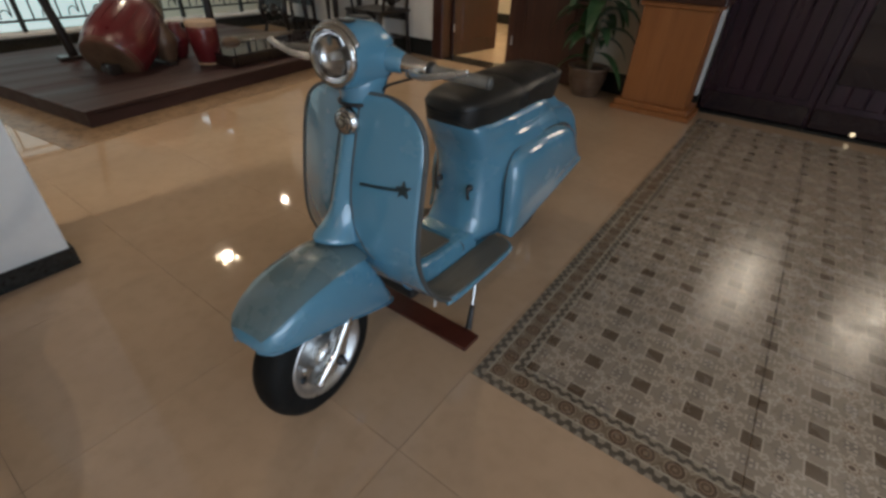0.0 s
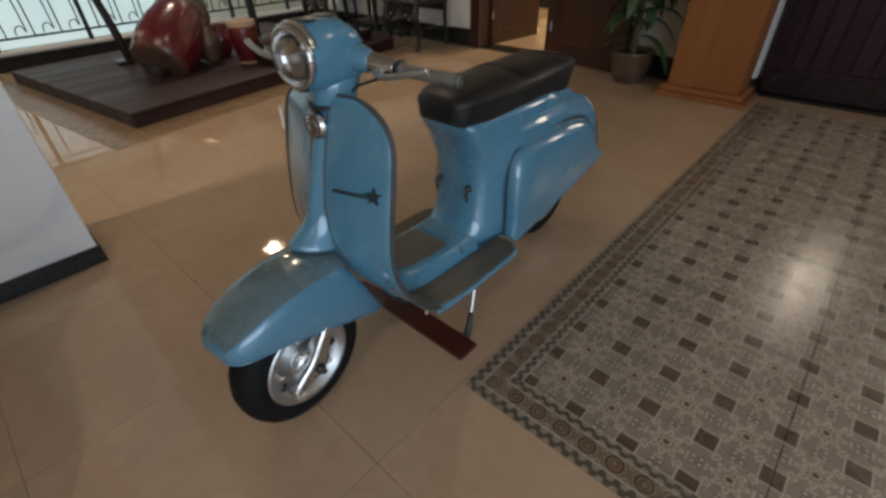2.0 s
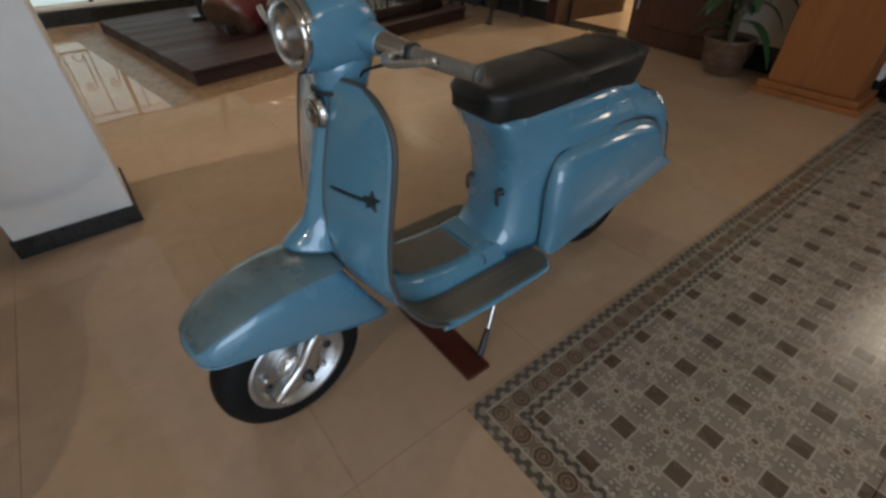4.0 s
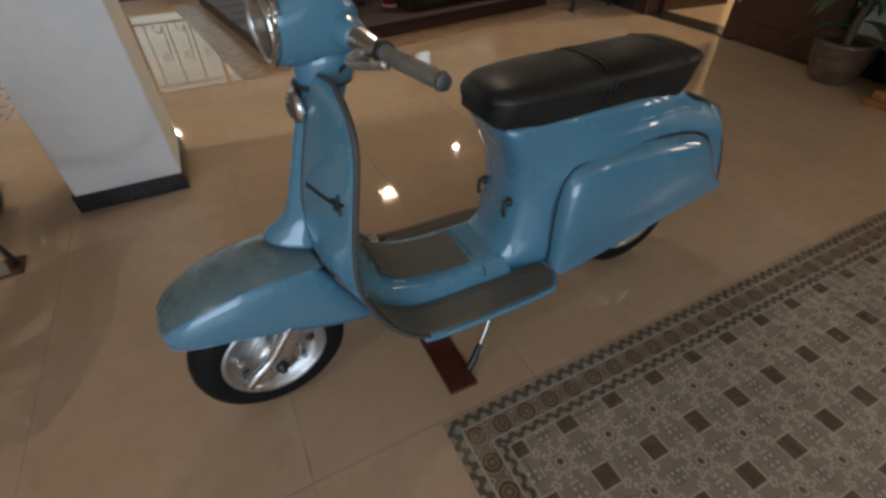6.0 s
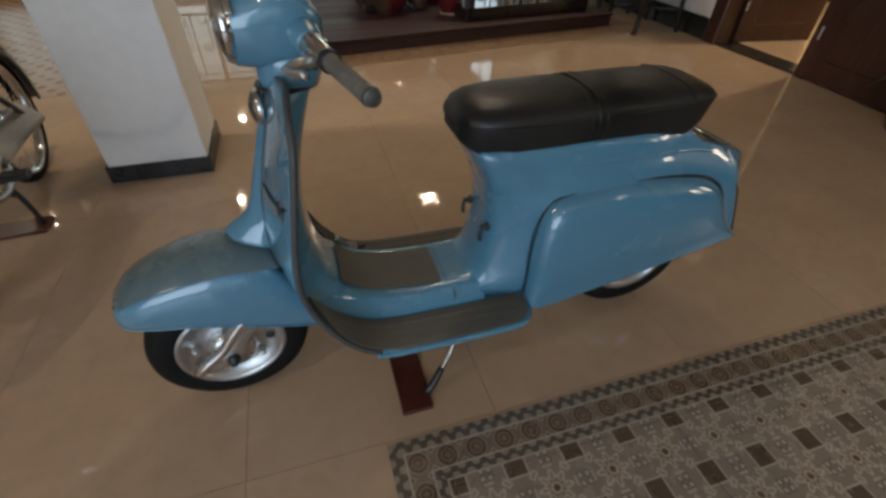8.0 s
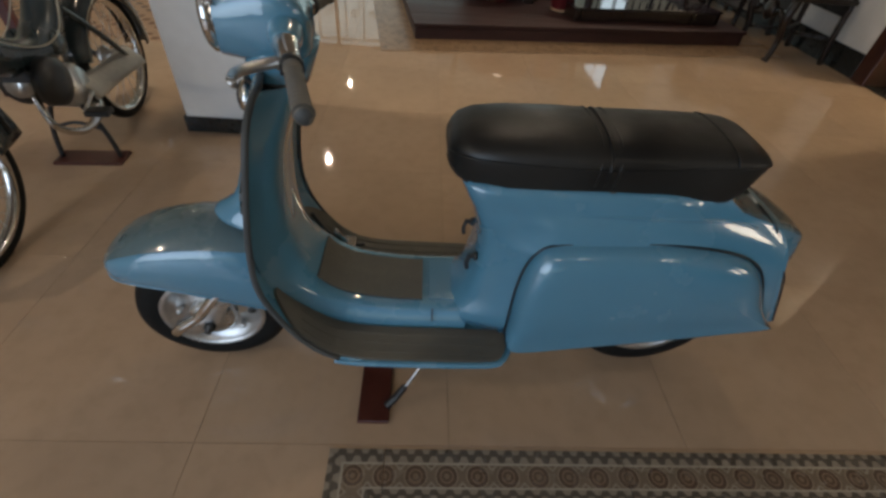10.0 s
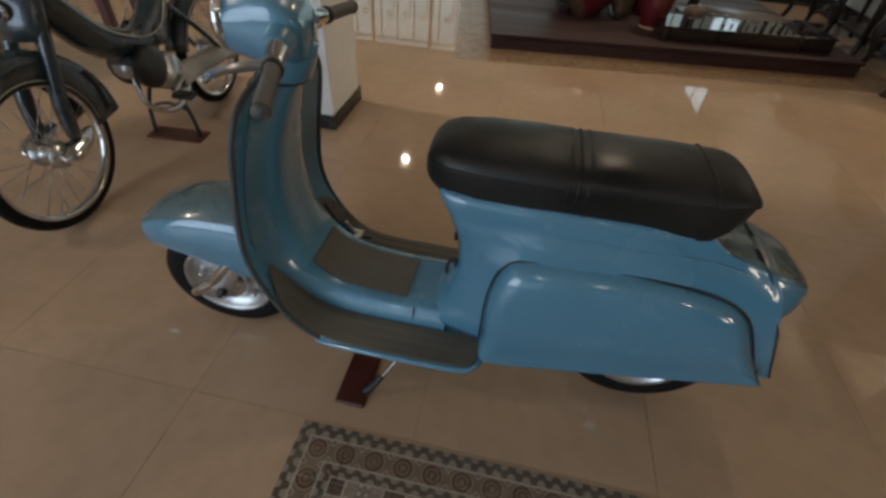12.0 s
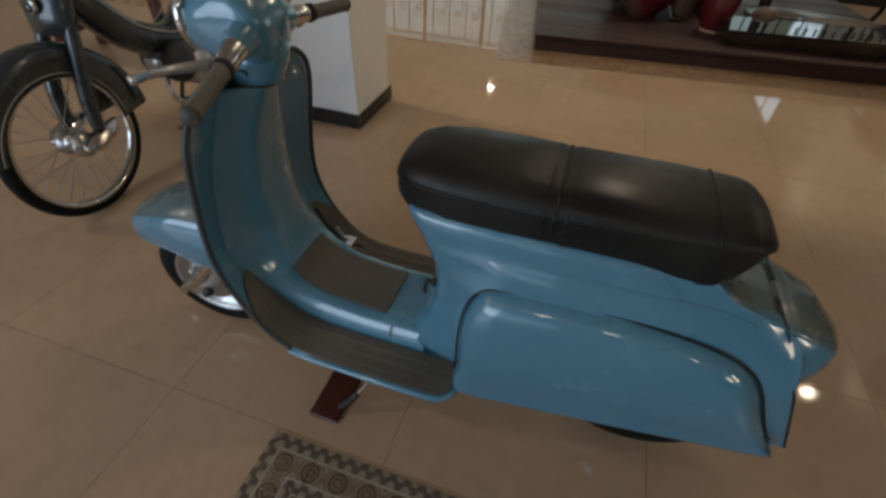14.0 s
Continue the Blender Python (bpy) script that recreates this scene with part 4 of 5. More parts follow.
    part("cover_plate", box(0.09, 0.158, -0.068, 0.068, 0.268, 0.2715, 0.001, 1), BLUE, s, "scuffed painted plate on the tunnel")

    # bulging side panels
    OUT = [(0.288, 0.220), (0.275, 0.30), (0.275, 0.39), (0.284, 0.456), (0.303, 0.496), (0.338, 0.515), (0.45, 0.525), (0.56, 0.525), (0.66, 0.518), (0.728, 0.503), (0.769, 0.479), (0.795, 0.446), (0.814, 0.41), (0.848, 0.342), (0.851, 0.330), (0.72, 0.300), (0.58, 0.270), (0.43, 0.240)]
    line = curve([(a, 0, b) for a, b in OUT], 5, True)
    centre = Vector((0.53, 0, 0.40))
    for side in (-1, 1):
        rings = []
        for k, w in ((-0.01, 0.10), (0.0, 0.144), (0.025, 0.152), (0.06, 0.1605), (0.11, 0.168), (0.18, 0.1745), (0.27, 0.179), (0.4, 0.1825), (0.6, 0.1845), (0.8, 0.1855), (0.985, 0.1857)):
            ring = []
            for p in line:
                mx = min(0.70, max(0.36, 0.36 + (p.x - 0.28) * 0.62))
                q = p.lerp(Vector((mx, 0, 0.365 + (mx - 0.36) * 0.17)), k)
                low = 0.220 + (p.x - 0.288) * 0.195
                flat = max(0.0, 1 - max(0.0, p.z - low) / 0.06) if k >= 0 else 0
                ww = w + (0.181 - w) * flat if w < 0.181 else w
                ring.append(Vector((q.x, side * (ww - max(0, q.z - 0.36) * 0.06), q.z)))
            rings.append(ring)
        cowl = part("side_panel", loft(rings), BLUE, s, "bulging blue side panel")
        # thin black bead draws the shadow line where panel meets body
        gap = [Vector((p.x, side * (0.143 - max(0, p.z - 0.36) * 0.06), p.z)) + (p - centre).normalized() * 0.004 for p in line[2:72:2]]
        part("panel_gap", tube(gap, 0.0026, 6, 1), BLACK, cowl)

    # double seat
    # rows of x, bottom z, welt z, top z, half width
    SEAT = [(0.108, 0.645, 0.664, 0.678, 0.036), (0.113, 0.636, 0.671, 0.692, 0.058), (0.127, 0.626, 0.677, 0.704, 0.079), (0.158, 0.614, 0.679, 0.713, 0.097), (0.22, 0.603, 0.679, 0.719, 0.107), (0.32, 0.602, 0.677, 0.723, 0.109), (0.383, 0.602, 0.676, 0.723, 0.108),
            (0.398, 0.602, 0.675, 0.718, 0.1075), (0.413, 0.602, 0.676, 0.723, 0.1075), (0.50, 0.603, 0.681, 0.724, 0.107), (0.58, 0.604, 0.686, 0.723, 0.106), (0.630, 0.605, 0.689, 0.720, 0.104), (0.656, 0.610, 0.692, 0.719, 0.103), (0.678, 0.634, 0.694, 0.716, 0.100), (0.698, 0.662, 0.694, 0.710, 0.090), (0.712, 0.680, 0.691, 0.701, 0.072), (0.718, 0.687, 0.690, 0.695, 0.045)]
    rings = []
    for x, zb, zw, zt, w in SEAT:
        d, h = zw - zb, zt - zw
        half = [(0.0, zb), (0.5 * w, zb), (0.86 * w, zb), (0.905 * w, zb + 0.02 * d), (0.93 * w, zb + 0.12 * d), (0.955 * w, zb + 0.35 * d), (0.985 * w, zb + 0.65 * d), (0.998 * w, zb + 0.9 * d), (w, zw), (0.975 * w, zw + 0.24 * h), (0.915 * w, zw + 0.46 * h), (0.80 * w, zw + 0.68 * h), (0.60 * w, zw + 0.86 * h), (0.32 * w, zw + 0.965 * h), (0.0, zt)]
        rings.append([(x, -q, z) for q, z in half] + [(x, q, z) for q, z in half[-2:0:-1]])
    seat = part("seat", loft(rings), LEATHER, s, "black vinyl double seat, creased and worn")
    piping = [(x, -w * 1.002, zw) for x, zb, zw, zt, w in SEAT]
    piping += [(x, -y, z) for x, y, z in piping[::-1]]
    part("piping", tube(piping, 0.0022, 6, 3, True), LEATHER, seat)
    hem = [(x, -w * 0.915, zb + 0.006) for x, zb, zw, zt, w in SEAT[:13]]
    for side in (-1, 1):
        part("hem", tube([(x, side * y, z) for x, y, z in hem], 0.0025, 6, 3), LEATHER, seat)
    for xs in (0.380, 0.398, 0.416):
        x, zb, zw, zt, w = SEAT[7]
        part("strap_fold", tube([(xs, -w * 0.965, 0.64), (xs, -w * 1.0, zw), (xs, -w * 0.92, zw + 0.016), (xs, -w * 0.62, zt - 0.003), (xs, 0, zt + 0.002), (xs, w * 0.62, zt - 0.003), (xs, w * 0.92, zw + 0.016), (xs, w * 1.0, zw)], 0.0032, 6, 4), LEATHER, seat)
    part("rear_seam", tube([(0.634, -0.1035, 0.691), (0.630, -0.085, 0.711), (0.628, 0, 0.7205), (0.630, 0.085, 0.711), (0.634, 0.1035, 0.691)], 0.0024, 6, 5), LEATHER, seat)
    part("seat_badge", lathe([(0.009, 0.0), (0.008, 0.003), (0.0, 0.004)], "y", (0.42, -0.105, 0.621), 14), TRIM, seat)

    # headset, lamp and bars, turned a little to the left
    turn = pose(-0.172, 0.008, 0, 0, 0, 6.5) @ pose(0.172, 0, 0)
    HEAD = [(-0.276, 0.868, 0.053, 0.054), (-0.262, 0.869, 0.057, 0.058), (-0.24, 0.870, 0.059, 0.061), (-0.215, 0.871, 0.061, 0.062), (-0.185, 0.871, 0.063, 0.061), (-0.155, 0.868, 0.061, 0.055), (-0.138, 0.866, 0.052, 0.046), (-0.131, 0.865, 0.038, 0.034), (-0.128, 0.865, 0.01, 0.01)]
    rings = []
    for k, (x, z, w, h) in enumerate(HEAD):
        e = 1.0 - 0.42 * min(1, max(0, k - 1) / 3)
        rings.append([(x, w * math.copysign(abs(math.cos(a)) ** e, math.cos(a)), z + (h if math.sin(a) > 0 else h + 0.011) * math.copysign(abs(math.sin(a)) ** e, math.sin(a)) - (0.012 * math.sin(a) * max(0, k - 4) if math.sin(a) > 0 else 0)) for a in np.linspace(0, 2 * math.pi, 33)[:-1]])
    parts = [part("headset", moved(loft(rings, caps=False), turn), BLUE, s, "faceted blue handlebar casing")]
    case = parts[0]
    lamp = part("headlight", moved(lathe([(0.054, -0.268), (0.060, -0.274), (0.060, -0.283), (0.055, -0.288), (0.050, -0.284)], "x", (0, 0, 0.868), 40, False), turn), CHROME, s, "round headlight with a chrome rim")
    part("reflector", moved(lathe([(0.051, -0.283), (0.046, -0.264), (0.028, -0.248), (0.0, -0.244)], "x", (0, 0, 0.868), 32, False), turn), CHROME, lamp)
    part("bulb", moved(lathe([(0.0, -0.273), (0.007, -0.270), (0.008, -0.256), (0.006, -0.244)], "x", (0, 0, 0.868), 12), turn), IVORY, lamp)
    lens = part("lens", moved(lathe([(0.052, -0.285), (0.045, -0.291), (0.027, -0.296), (0.0, -0.298)], "x", (0, 0, 0.868), 32, False), turn), GLASS, lamp, "clear glass headlight lens")
    lens.visible_shadow = False
    part("peak", moved(tube([(-0.268, 0.0605 * math.sin(a), 0.868 + 0.0605 * math.cos(a)) for a in np.linspace(-1.2, 1.2, 11)], 0.0065, 8, 3), turn), CHROME, lamp)
    part("switch_plate", moved(box(-0.252, -0.228, -0.026, 0.026, 0.9285, 0.932, 0.002, 1), turn), BLACK, case)
    part("speedometer", moved(lathe([(0.028, 0.922), (0.028, 0.931), (0.022, 0.934), (0.0, 0.934)], "z", (-0.19, 0, 0), 24), turn), BLACK, case)
    part("neck", moved(loft([[(-0.185 + r * 1.15 * math.cos(a) + dx, r * math.sin(a), z) for a in np.linspace(0, 2 * math.pi, 29)[:-1]] for z, r, dx in ((0.755, 0.036, -0.015), (0.762, 0.042, -0.012), (0.768, 0.047, -0.01), (0.80, 0.052, -0.004), (0.83, 0.056, 0.0))]), turn), BLUE, s)
    part("neck_ring", moved(tube([(-0.2 + 0.053 * math.cos(a), 0.046 * math.sin(a), 0.766) for a in np.linspace(0, 2 * math.pi, 17)[:-1]], 0.0042, 6, 2, True), turn), BLACK, s)
    for side, name in ((-1, "left"), (1, "right")):
        def out(x, w, z):
            return (x, side * w, z)
        part("bar_sleeve", moved(tube([out(-0.168, 0.04, 0.858), out(-0.165, 0.075, 0.852), out(-0.163, 0.095, 0.849)], [0.030, 0.026, 0.021], 14, 5), turn), BLUE, case)
        part("chrome_sleeve", moved(tube([out(-0.163, 0.086, 0.850), out(-0.158, 0.115, 0.846), out(-0.149, 0.150, 0.841)], [0.0215, 0.0185, 0.0145], 14, 3), turn), CHROME, s, "chrome sleeve of the handlebar")
        part("collar", moved(tube([out(-0.149, 0.148, 0.841), out(-0.147, 0.160, 0.840)], 0.0175, 14, 2), turn), BLACK, s)
        grip = part("grip", moved(tube([out(-0.147, 0.157, 0.840), out(-0.144, 0.172, 0.838), out(-0.124, 0.272, 0.829), out(-0.122, 0.279, 0.828)], [0.0158, 0.0128, 0.0128, 0.0122], 14, 6), turn), GRIP, s, "grey-brown rubber handgrip")
        part("grip_end", moved(tube([out(-0.1225, 0.276, 0.8285), out(-0.1205, 0.285, 0.8275)], [0.015, 0.0105], 12, 2), turn), TRIM, grip)
        for k in range(10):
            w = 0.178 + k * 0.0092
            part("grip_ring", moved(tube([(-0.143 + (w - 0.178) * 0.2 + 0.0126 * math.cos(a), side * (w - 0.003 * math.cos(a)), 0.8375 - (w - 0.178) * 0.09 + 0.0128 * math.sin(a)) for a in np.linspace(0, 2 * math.pi, 13)[:-1]], 0.0012, 4, 1, True), turn), GRIP, grip)
        lever = part("lever", moved(tube([out(-0.162, 0.118, 0.836), out(-0.190, 0.136, 0.836), out(-0.214, 0.178, 0.842), out(-0.212, 0.228, 0.853), out(-0.200, 0.268, 0.862)], [0.009, 0.010, 0.008, 0.0065, 0.007], 10, 6, flat=0.7), turn), ALLOY, s, "dull alloy hand lever")
        part("lever_bracket", moved(box(-0.178, -0.148, side * 0.118 - 0.012, side * 0.118 + 0.012, 0.824, 0.842, 0.005, 2), turn), CHROME, lever)
        part("cable", moved(tube([out(-0.165, 0.13, 0.826), out(-0.175, 0.09, 0.812), out(-0.18, 0.06, 0.80), out(-0.185, 0.045, 0.785)], 0.003, 6, 5), turn), BLACK, s)

    # stand and its foot
    for side in (-1, 1):
        leg = part("stand_leg", tube([(0.095, side * 0.165, 0.185), (0.072, side * 0.180, 0.135), (0.03, side * 0.20, 0.06)], 0.0055, 8, 4), CHROME, s, "thin chrome stand leg")
        part("rubber_foot", tube([(0.042, side * 0.195, 0.085), (0.018, side * 0.205, 0.045), (-0.002, side * 0.213, 0.022)], [0.008, 0.010, 0.011], 10, 3), BLACK, leg, "black rubber foot")
    part("spring_pin", tube([(-0.105, -0.15, 0.19), (-0.112, -0.155, 0.165)], 0.005, 8), ALLOY, s)
    part("underframe", box(-0.14, 0.30, -0.09, 0.09, 0.17, 0.20, 0.01, 2), BLACK, s)
    part("engine", joined(lathe([(0.09, -0.06), (0.1, -0.04), (0.1, 0.08), (0.085, 0.09)], "y", (0.46, 0, 0.27), 24), box(0.46, 0.70, 0.03, 0.09, 0.19, 0.27, 0.02, 2)), BLACK, s)


scooter()
plate = part("stand_plate", box(-0.074, 0.005, 0.193, 0.70, 0.0005, 0.013, 0.002, 1), PLATE)
tagged(plate, "dark red-brown board under the scooter's stand", "board")


# ---- the second machine ----
def moped():
    m = thing("moped", (-1.30, 1.235, 0), "grey-green vintage moped with cream pinstripes on a stand", "moped", turn=94.7)
    # local: x runs to the rear along the machine, front wheel at -0.56
    m.matrix_world = pose(-1.30, 1.235, 0, 0, 0, 94.7) @ Matrix.Scale(0.93, 4)
    R = 0.285

    def wheel(name, x, label):
        w = part(name, lathe([(R - 0.045, -0.016), (R - 0.03, -0.023), (R - 0.012, -0.021), (R, -0.008), (R, 0.008), (R - 0.012, 0.021), (R - 0.03, 0.023), (R - 0.045, 0.016)], "y", (x, 0, R), 56, False), RUBBER, m, label)
        part("rim", lathe([(R - 0.038, -0.019), (R - 0.046, -0.02), (R - 0.054, -0.012), (R - 0.056, 0), (R - 0.054, 0.012), (R - 0.046, 0.02), (R - 0.038, 0.019)], "y", (x, 0, R), 56, False), CHROME, w, "chrome rim")
        part("hub", lathe([(0.0, -0.065), (0.014, -0.06), (0.045, -0.05), (0.05, -0.03), (0.035, -0.02), (0.035, 0.02), (0.05, 0.03), (0.045, 0.05), (0.0, 0.06)], "y", (x, 0, R), 24), ALLOY, w)
        spoke = []
        for k in range(28):
            a = 2 * math.pi * k / 28
            b = a + (0.5 if k % 2 else -0.5)
            side = 0.03 if k % 4 < 2 else -0.03
            spoke.append(tube([(x + 0.045 * math.cos(b), side, R + 0.045 * math.sin(b)), (x + (R - 0.05) * math.cos(a), side * 0.1, R + (R - 0.05) * math.sin(a))], 0.0013, 4, 1))
        for one in spoke:
            part("spoke", one, ALLOY, w)
    wheel("front_wheel", -0.575, "thin black front tyre on a chrome spoked rim")
    wheel("rear_wheel", 0.575, "thin black rear tyre on a chrome spoked rim")

    def guard(x, a0, a1, r, w, name, deep0, deep1):
        rings, line = [], []
        for k, a in enumerate(np.linspace(a0, a1, 26)):
            d = Vector((math.cos(a), 0, math.sin(a)))
            c = Vector((x, 0, R)) + d * r
            deep = deep0 + (deep1 - deep0) * (k / 25) ** 1.4
            half = [(-w * 1.02, -deep), (-w * 1.03, -deep * 0.6), (-w, -0.03), (-w * 0.93, -0.012), (-w * 0.7, 0.001), (-w * 0.35, 0.008), (0, 0.010)]
            rings.append([c + Vector((0, q, 0)) + d * h for q, h in half + [(-q, h) for q, h in half[-2::-1]]])
            line.append(c + d * (-deep + 0.016))
        g = part(name, loft(rings, closed=False), MOPED, m, "deep grey-green mudguard")
        solid = g.modifiers.new("thickness", "SOLIDIFY")
        solid.thickness = 0.003
        for side in (-1, 1):
            part("pinstripe", tube([p + Vector((0, side * w * 1.05, 0)) for p in line[::2]], 0.0022, 5, 2), CREAMLINE, g, "thin cream line")
    guard(-0.575, radians(166), radians(6), 0.342, 0.056, "front_mudguard", 0.06, 0.15)
    guard(0.575, radians(165), radians(-5), 0.318, 0.052, "rear_mudguard", 0.05, 0.06)
    for side in (-1, 1):
        part("fork_blade", tube([(-0.36, side * 0.055, 0.86), (-0.43, side * 0.062, 0.66), (-0.50, side * 0.068, 0.45), (-0.515, side * 0.07, 0.33)], [0.024, 0.030, 0.036, 0.030], 12, 5, flat=0.75), MOPED, m)
        part("link_cover", tube([(-0.605, side * 0.07, 0.283), (-0.565, side * 0.078, 0.290), (-0.50, side * 0.078, 0.308), (-0.435, side * 0.072, 0.33)], [0.014, 0.036, 0.033, 0.008], 12, 5, flat=0.6), CHROME, m, "teardrop chrome link cover")
        part("guard_slot", tube([(-0.34, side * 0.058, 0.50), (-0.31, side * 0.058, 0.43), (-0.30, side * 0.058, 0.35)], 0.008, 8, 4), BLACK, m)
    crown = part("fork_crown", loft([[(x + a * math.cos(t), b * math.sin(t), z) for t in np.linspace(0, 2 * math.pi, 21)[:-1]] for x, z, a, b in ((-0.435, 0.645, 0.05, 0.085), (-0.425, 0.70, 0.055, 0.09), (-0.40, 0.78, 0.05, 0.085), (-0.37, 0.86, 0.04, 0.07))]), MOPED, m)
    part("badge", lathe([(0.0, -0.008), (0.026, -0.006), (0.03, 0.0), (0.03, 0.008)], "x", (-0.482, 0, 0.735), 24), CHROME, crown, "round silver badge")
    part("badge_disc", lathe([(0.0, -0.0105), (0.02, -0.0095), (0.021, -0.004)], "x", (-0.482, 0, 0.735), 20), MOPED, crown)
    lamp = part("headlight", loft([[(x, r * math.cos(t), 0.90 + r * math.sin(t)) for t in np.linspace(0, 2 * math.pi, 25)[:-1]] for x, r in ((-0.50, 0.066), (-0.49, 0.07), (-0.44, 0.065), (-0.38, 0.04), (-0.35, 0.02))]), MOPED, m)
    part("lens", lathe([(0.0, -0.512), (0.045, -0.508), (0.062, -0.502), (0.068, -0.496)], "x", (0, 0, 0.90), 24), CHROME, lamp)
    part("handlebar", tube([(-0.20, -0.30, 1.0), (-0.28, -0.22, 1.0), (-0.34, -0.08, 0.96), (-0.34, 0.08, 0.96), (-0.28, 0.22, 1.0), (-0.20, 0.30, 1.0)], 0.011, 10, 6), CHROME, m)
    for side in (-1, 1):
        part("grip", tube([(-0.24, side * 0.26, 1.0), (-0.15, side * 0.35, 0.995)], 0.016, 10, 3), GRIP, m)
    # curved pressed frame
    part("frame", tube([(-0.37, 0, 0.80), (-0.30, 0, 0.70), (-0.17, 0, 0.56), (0.0, 0, 0.485), (0.14, 0, 0.50), (0.24, 0, 0.60), (0.29, 0, 0.74)], [0.035, 0.05, 0.056, 0.06, 0.07, 0.06, 0.035], 14, 6, flat=1.25), MOPED, m, "swept pressed-steel frame")
    for side in (-1, 1):
        part("pinstripe", tube([(-0.32, side * 0.062, 0.76), (-0.18, side * 0.073, 0.61), (0.0, side * 0.079, 0.525), (0.13, side * 0.088, 0.54), (0.22, side * 0.078, 0.63)], 0.003, 5, 6), CREAMLINE, m, "thin cream line")
        part("knee_badge", lathe([(0.045, side * 0.07), (0.042, side * 0.078), (0.0, side * 0.08)], "y", (0.12, 0, 0.50), 18), MOPED, m)
    part("saddle_post", tube([(0.27, 0, 0.68), (0.31, 0, 0.84)], 0.016, 10), CHROME, m)
    part("saddle", loft([[(x + 0.0, w * math.cos(t), 0.86 + h * math.sin(t)) for t in np.linspace(0, 2 * math.pi, 17)[:-1]] for x, w, h in ((0.16, 0.02, 0.015), (0.2, 0.045, 0.03), (0.3, 0.09, 0.04), (0.4, 0.11, 0.04), (0.44, 0.08, 0.025))]), LEATHER, m, "black moped saddle")
    part("rear_stay", joined(*[tube([(0.24, side * 0.05, 0.60), (0.42, side * 0.065, 0.44), (0.575, side * 0.07, 0.285)], 0.013, 8, 4) for side in (-1, 1)]), MOPED, m)
    part("rack", joined(*[tube([(0.30, y, 0.70), (0.45, y, 0.68), (0.75, y, 0.67)], 0.006, 6, 3) for y in (-0.06, 0, 0.06)]), CHROME, m)
    # engine, exhaust, chain case, pedals
    eng = part("engine", joined(lathe([(0.0, -0.08), (0.07, -0.075), (0.085, -0.05), (0.085, 0.05), (0.07, 0.075), (0.0, 0.08)], "y", (0.13, 0, 0.33), 24), tube([(0.08, 0, 0.36), (-0.08, 0, 0.42)], 0.05, 14, 3)), ALLOY, m, "dull alloy engine block")
    for k in range(7):
        part("cooling_fin", lathe([(0.045, -0.004), (0.072, -0.003), (0.072, 0.003), (0.045, 0.004)], "x", (-0.075 + k * 0.018, 0, 0.415 - k * 0.007), 20), BLACK, eng)
    part("flywheel_cover", lathe([(0.0, -0.125), (0.05, -0.12), (0.085, -0.105), (0.088, -0.07)], "y", (-0.03, 0, 0.41), 24), BLACK, m, "round black air filter")
    part("chain_case", joined(tube([(0.15, -0.075, 0.30), (0.30, -0.075, 0.295), (0.48, -0.075, 0.287), (0.62, -0.075, 0.285)], [0.055, 0.05, 0.05, 0.058], 14, 4, flat=0.3)), IVORY, m, "ivory chain case")
    part("exhaust", tube([(-0.08, -0.03, 0.38), (-0.10, -0.06, 0.27), (-0.03, -0.09, 0.21), (0.06, -0.10, 0.20), (0.14, -0.09, 0.23), (0.2, -0.06, 0.25)], [0.012, 0.013, 0.014, 0.016, 0.026, 0.02], 10, 6), CHROME, m, "chrome exhaust pipe")
    for side, up in ((-1, -0.6), (1, 0.6)):
        crank = part("pedal_crank", tube([(0.14, side * 0.10, 0.30), (0.14 + up * 0.2, side * 0.115, 0.27)], 0.008, 8, 3), ALLOY, m)
        part("pedal", box(0.14 + up * 0.2 - 0.03, 0.14 + up * 0.2 + 0.03, side * 0.165 - 0.045, side * 0.165 + 0.045, 0.258, 0.282, 0.006, 2), BLACK, crank, "black rubber pedal")
    stand = part("stand", joined(tube([(0.10, -0.05, 0.28), (0.10, -0.10, 0.15), (0.10, -0.12, 0.016)], 0.010, 8, 4), tube([(0.10, 0.05, 0.28), (0.10, 0.10, 0.15), (0.10, 0.12, 0.016)], 0.010, 8, 4), tube([(0.10, -0.1, 0.15), (0.10, 0, 0.18), (0.10, 0.1, 0.15)], 0.008, 8, 4)), BLACK, m)
    board = part("stand_plate", box(-0.05, 0.05, -0.13, 0.13, 0.0005, 0.014, 0.002, 1), PLATE)
    board.matrix_world = pose(-1.30, 1.235, 0, 0, 0, 94.7) @ pose(0.093, 0, 0)
    tagged(board, "dark red-brown board under the moped's stand", "board")


moped()


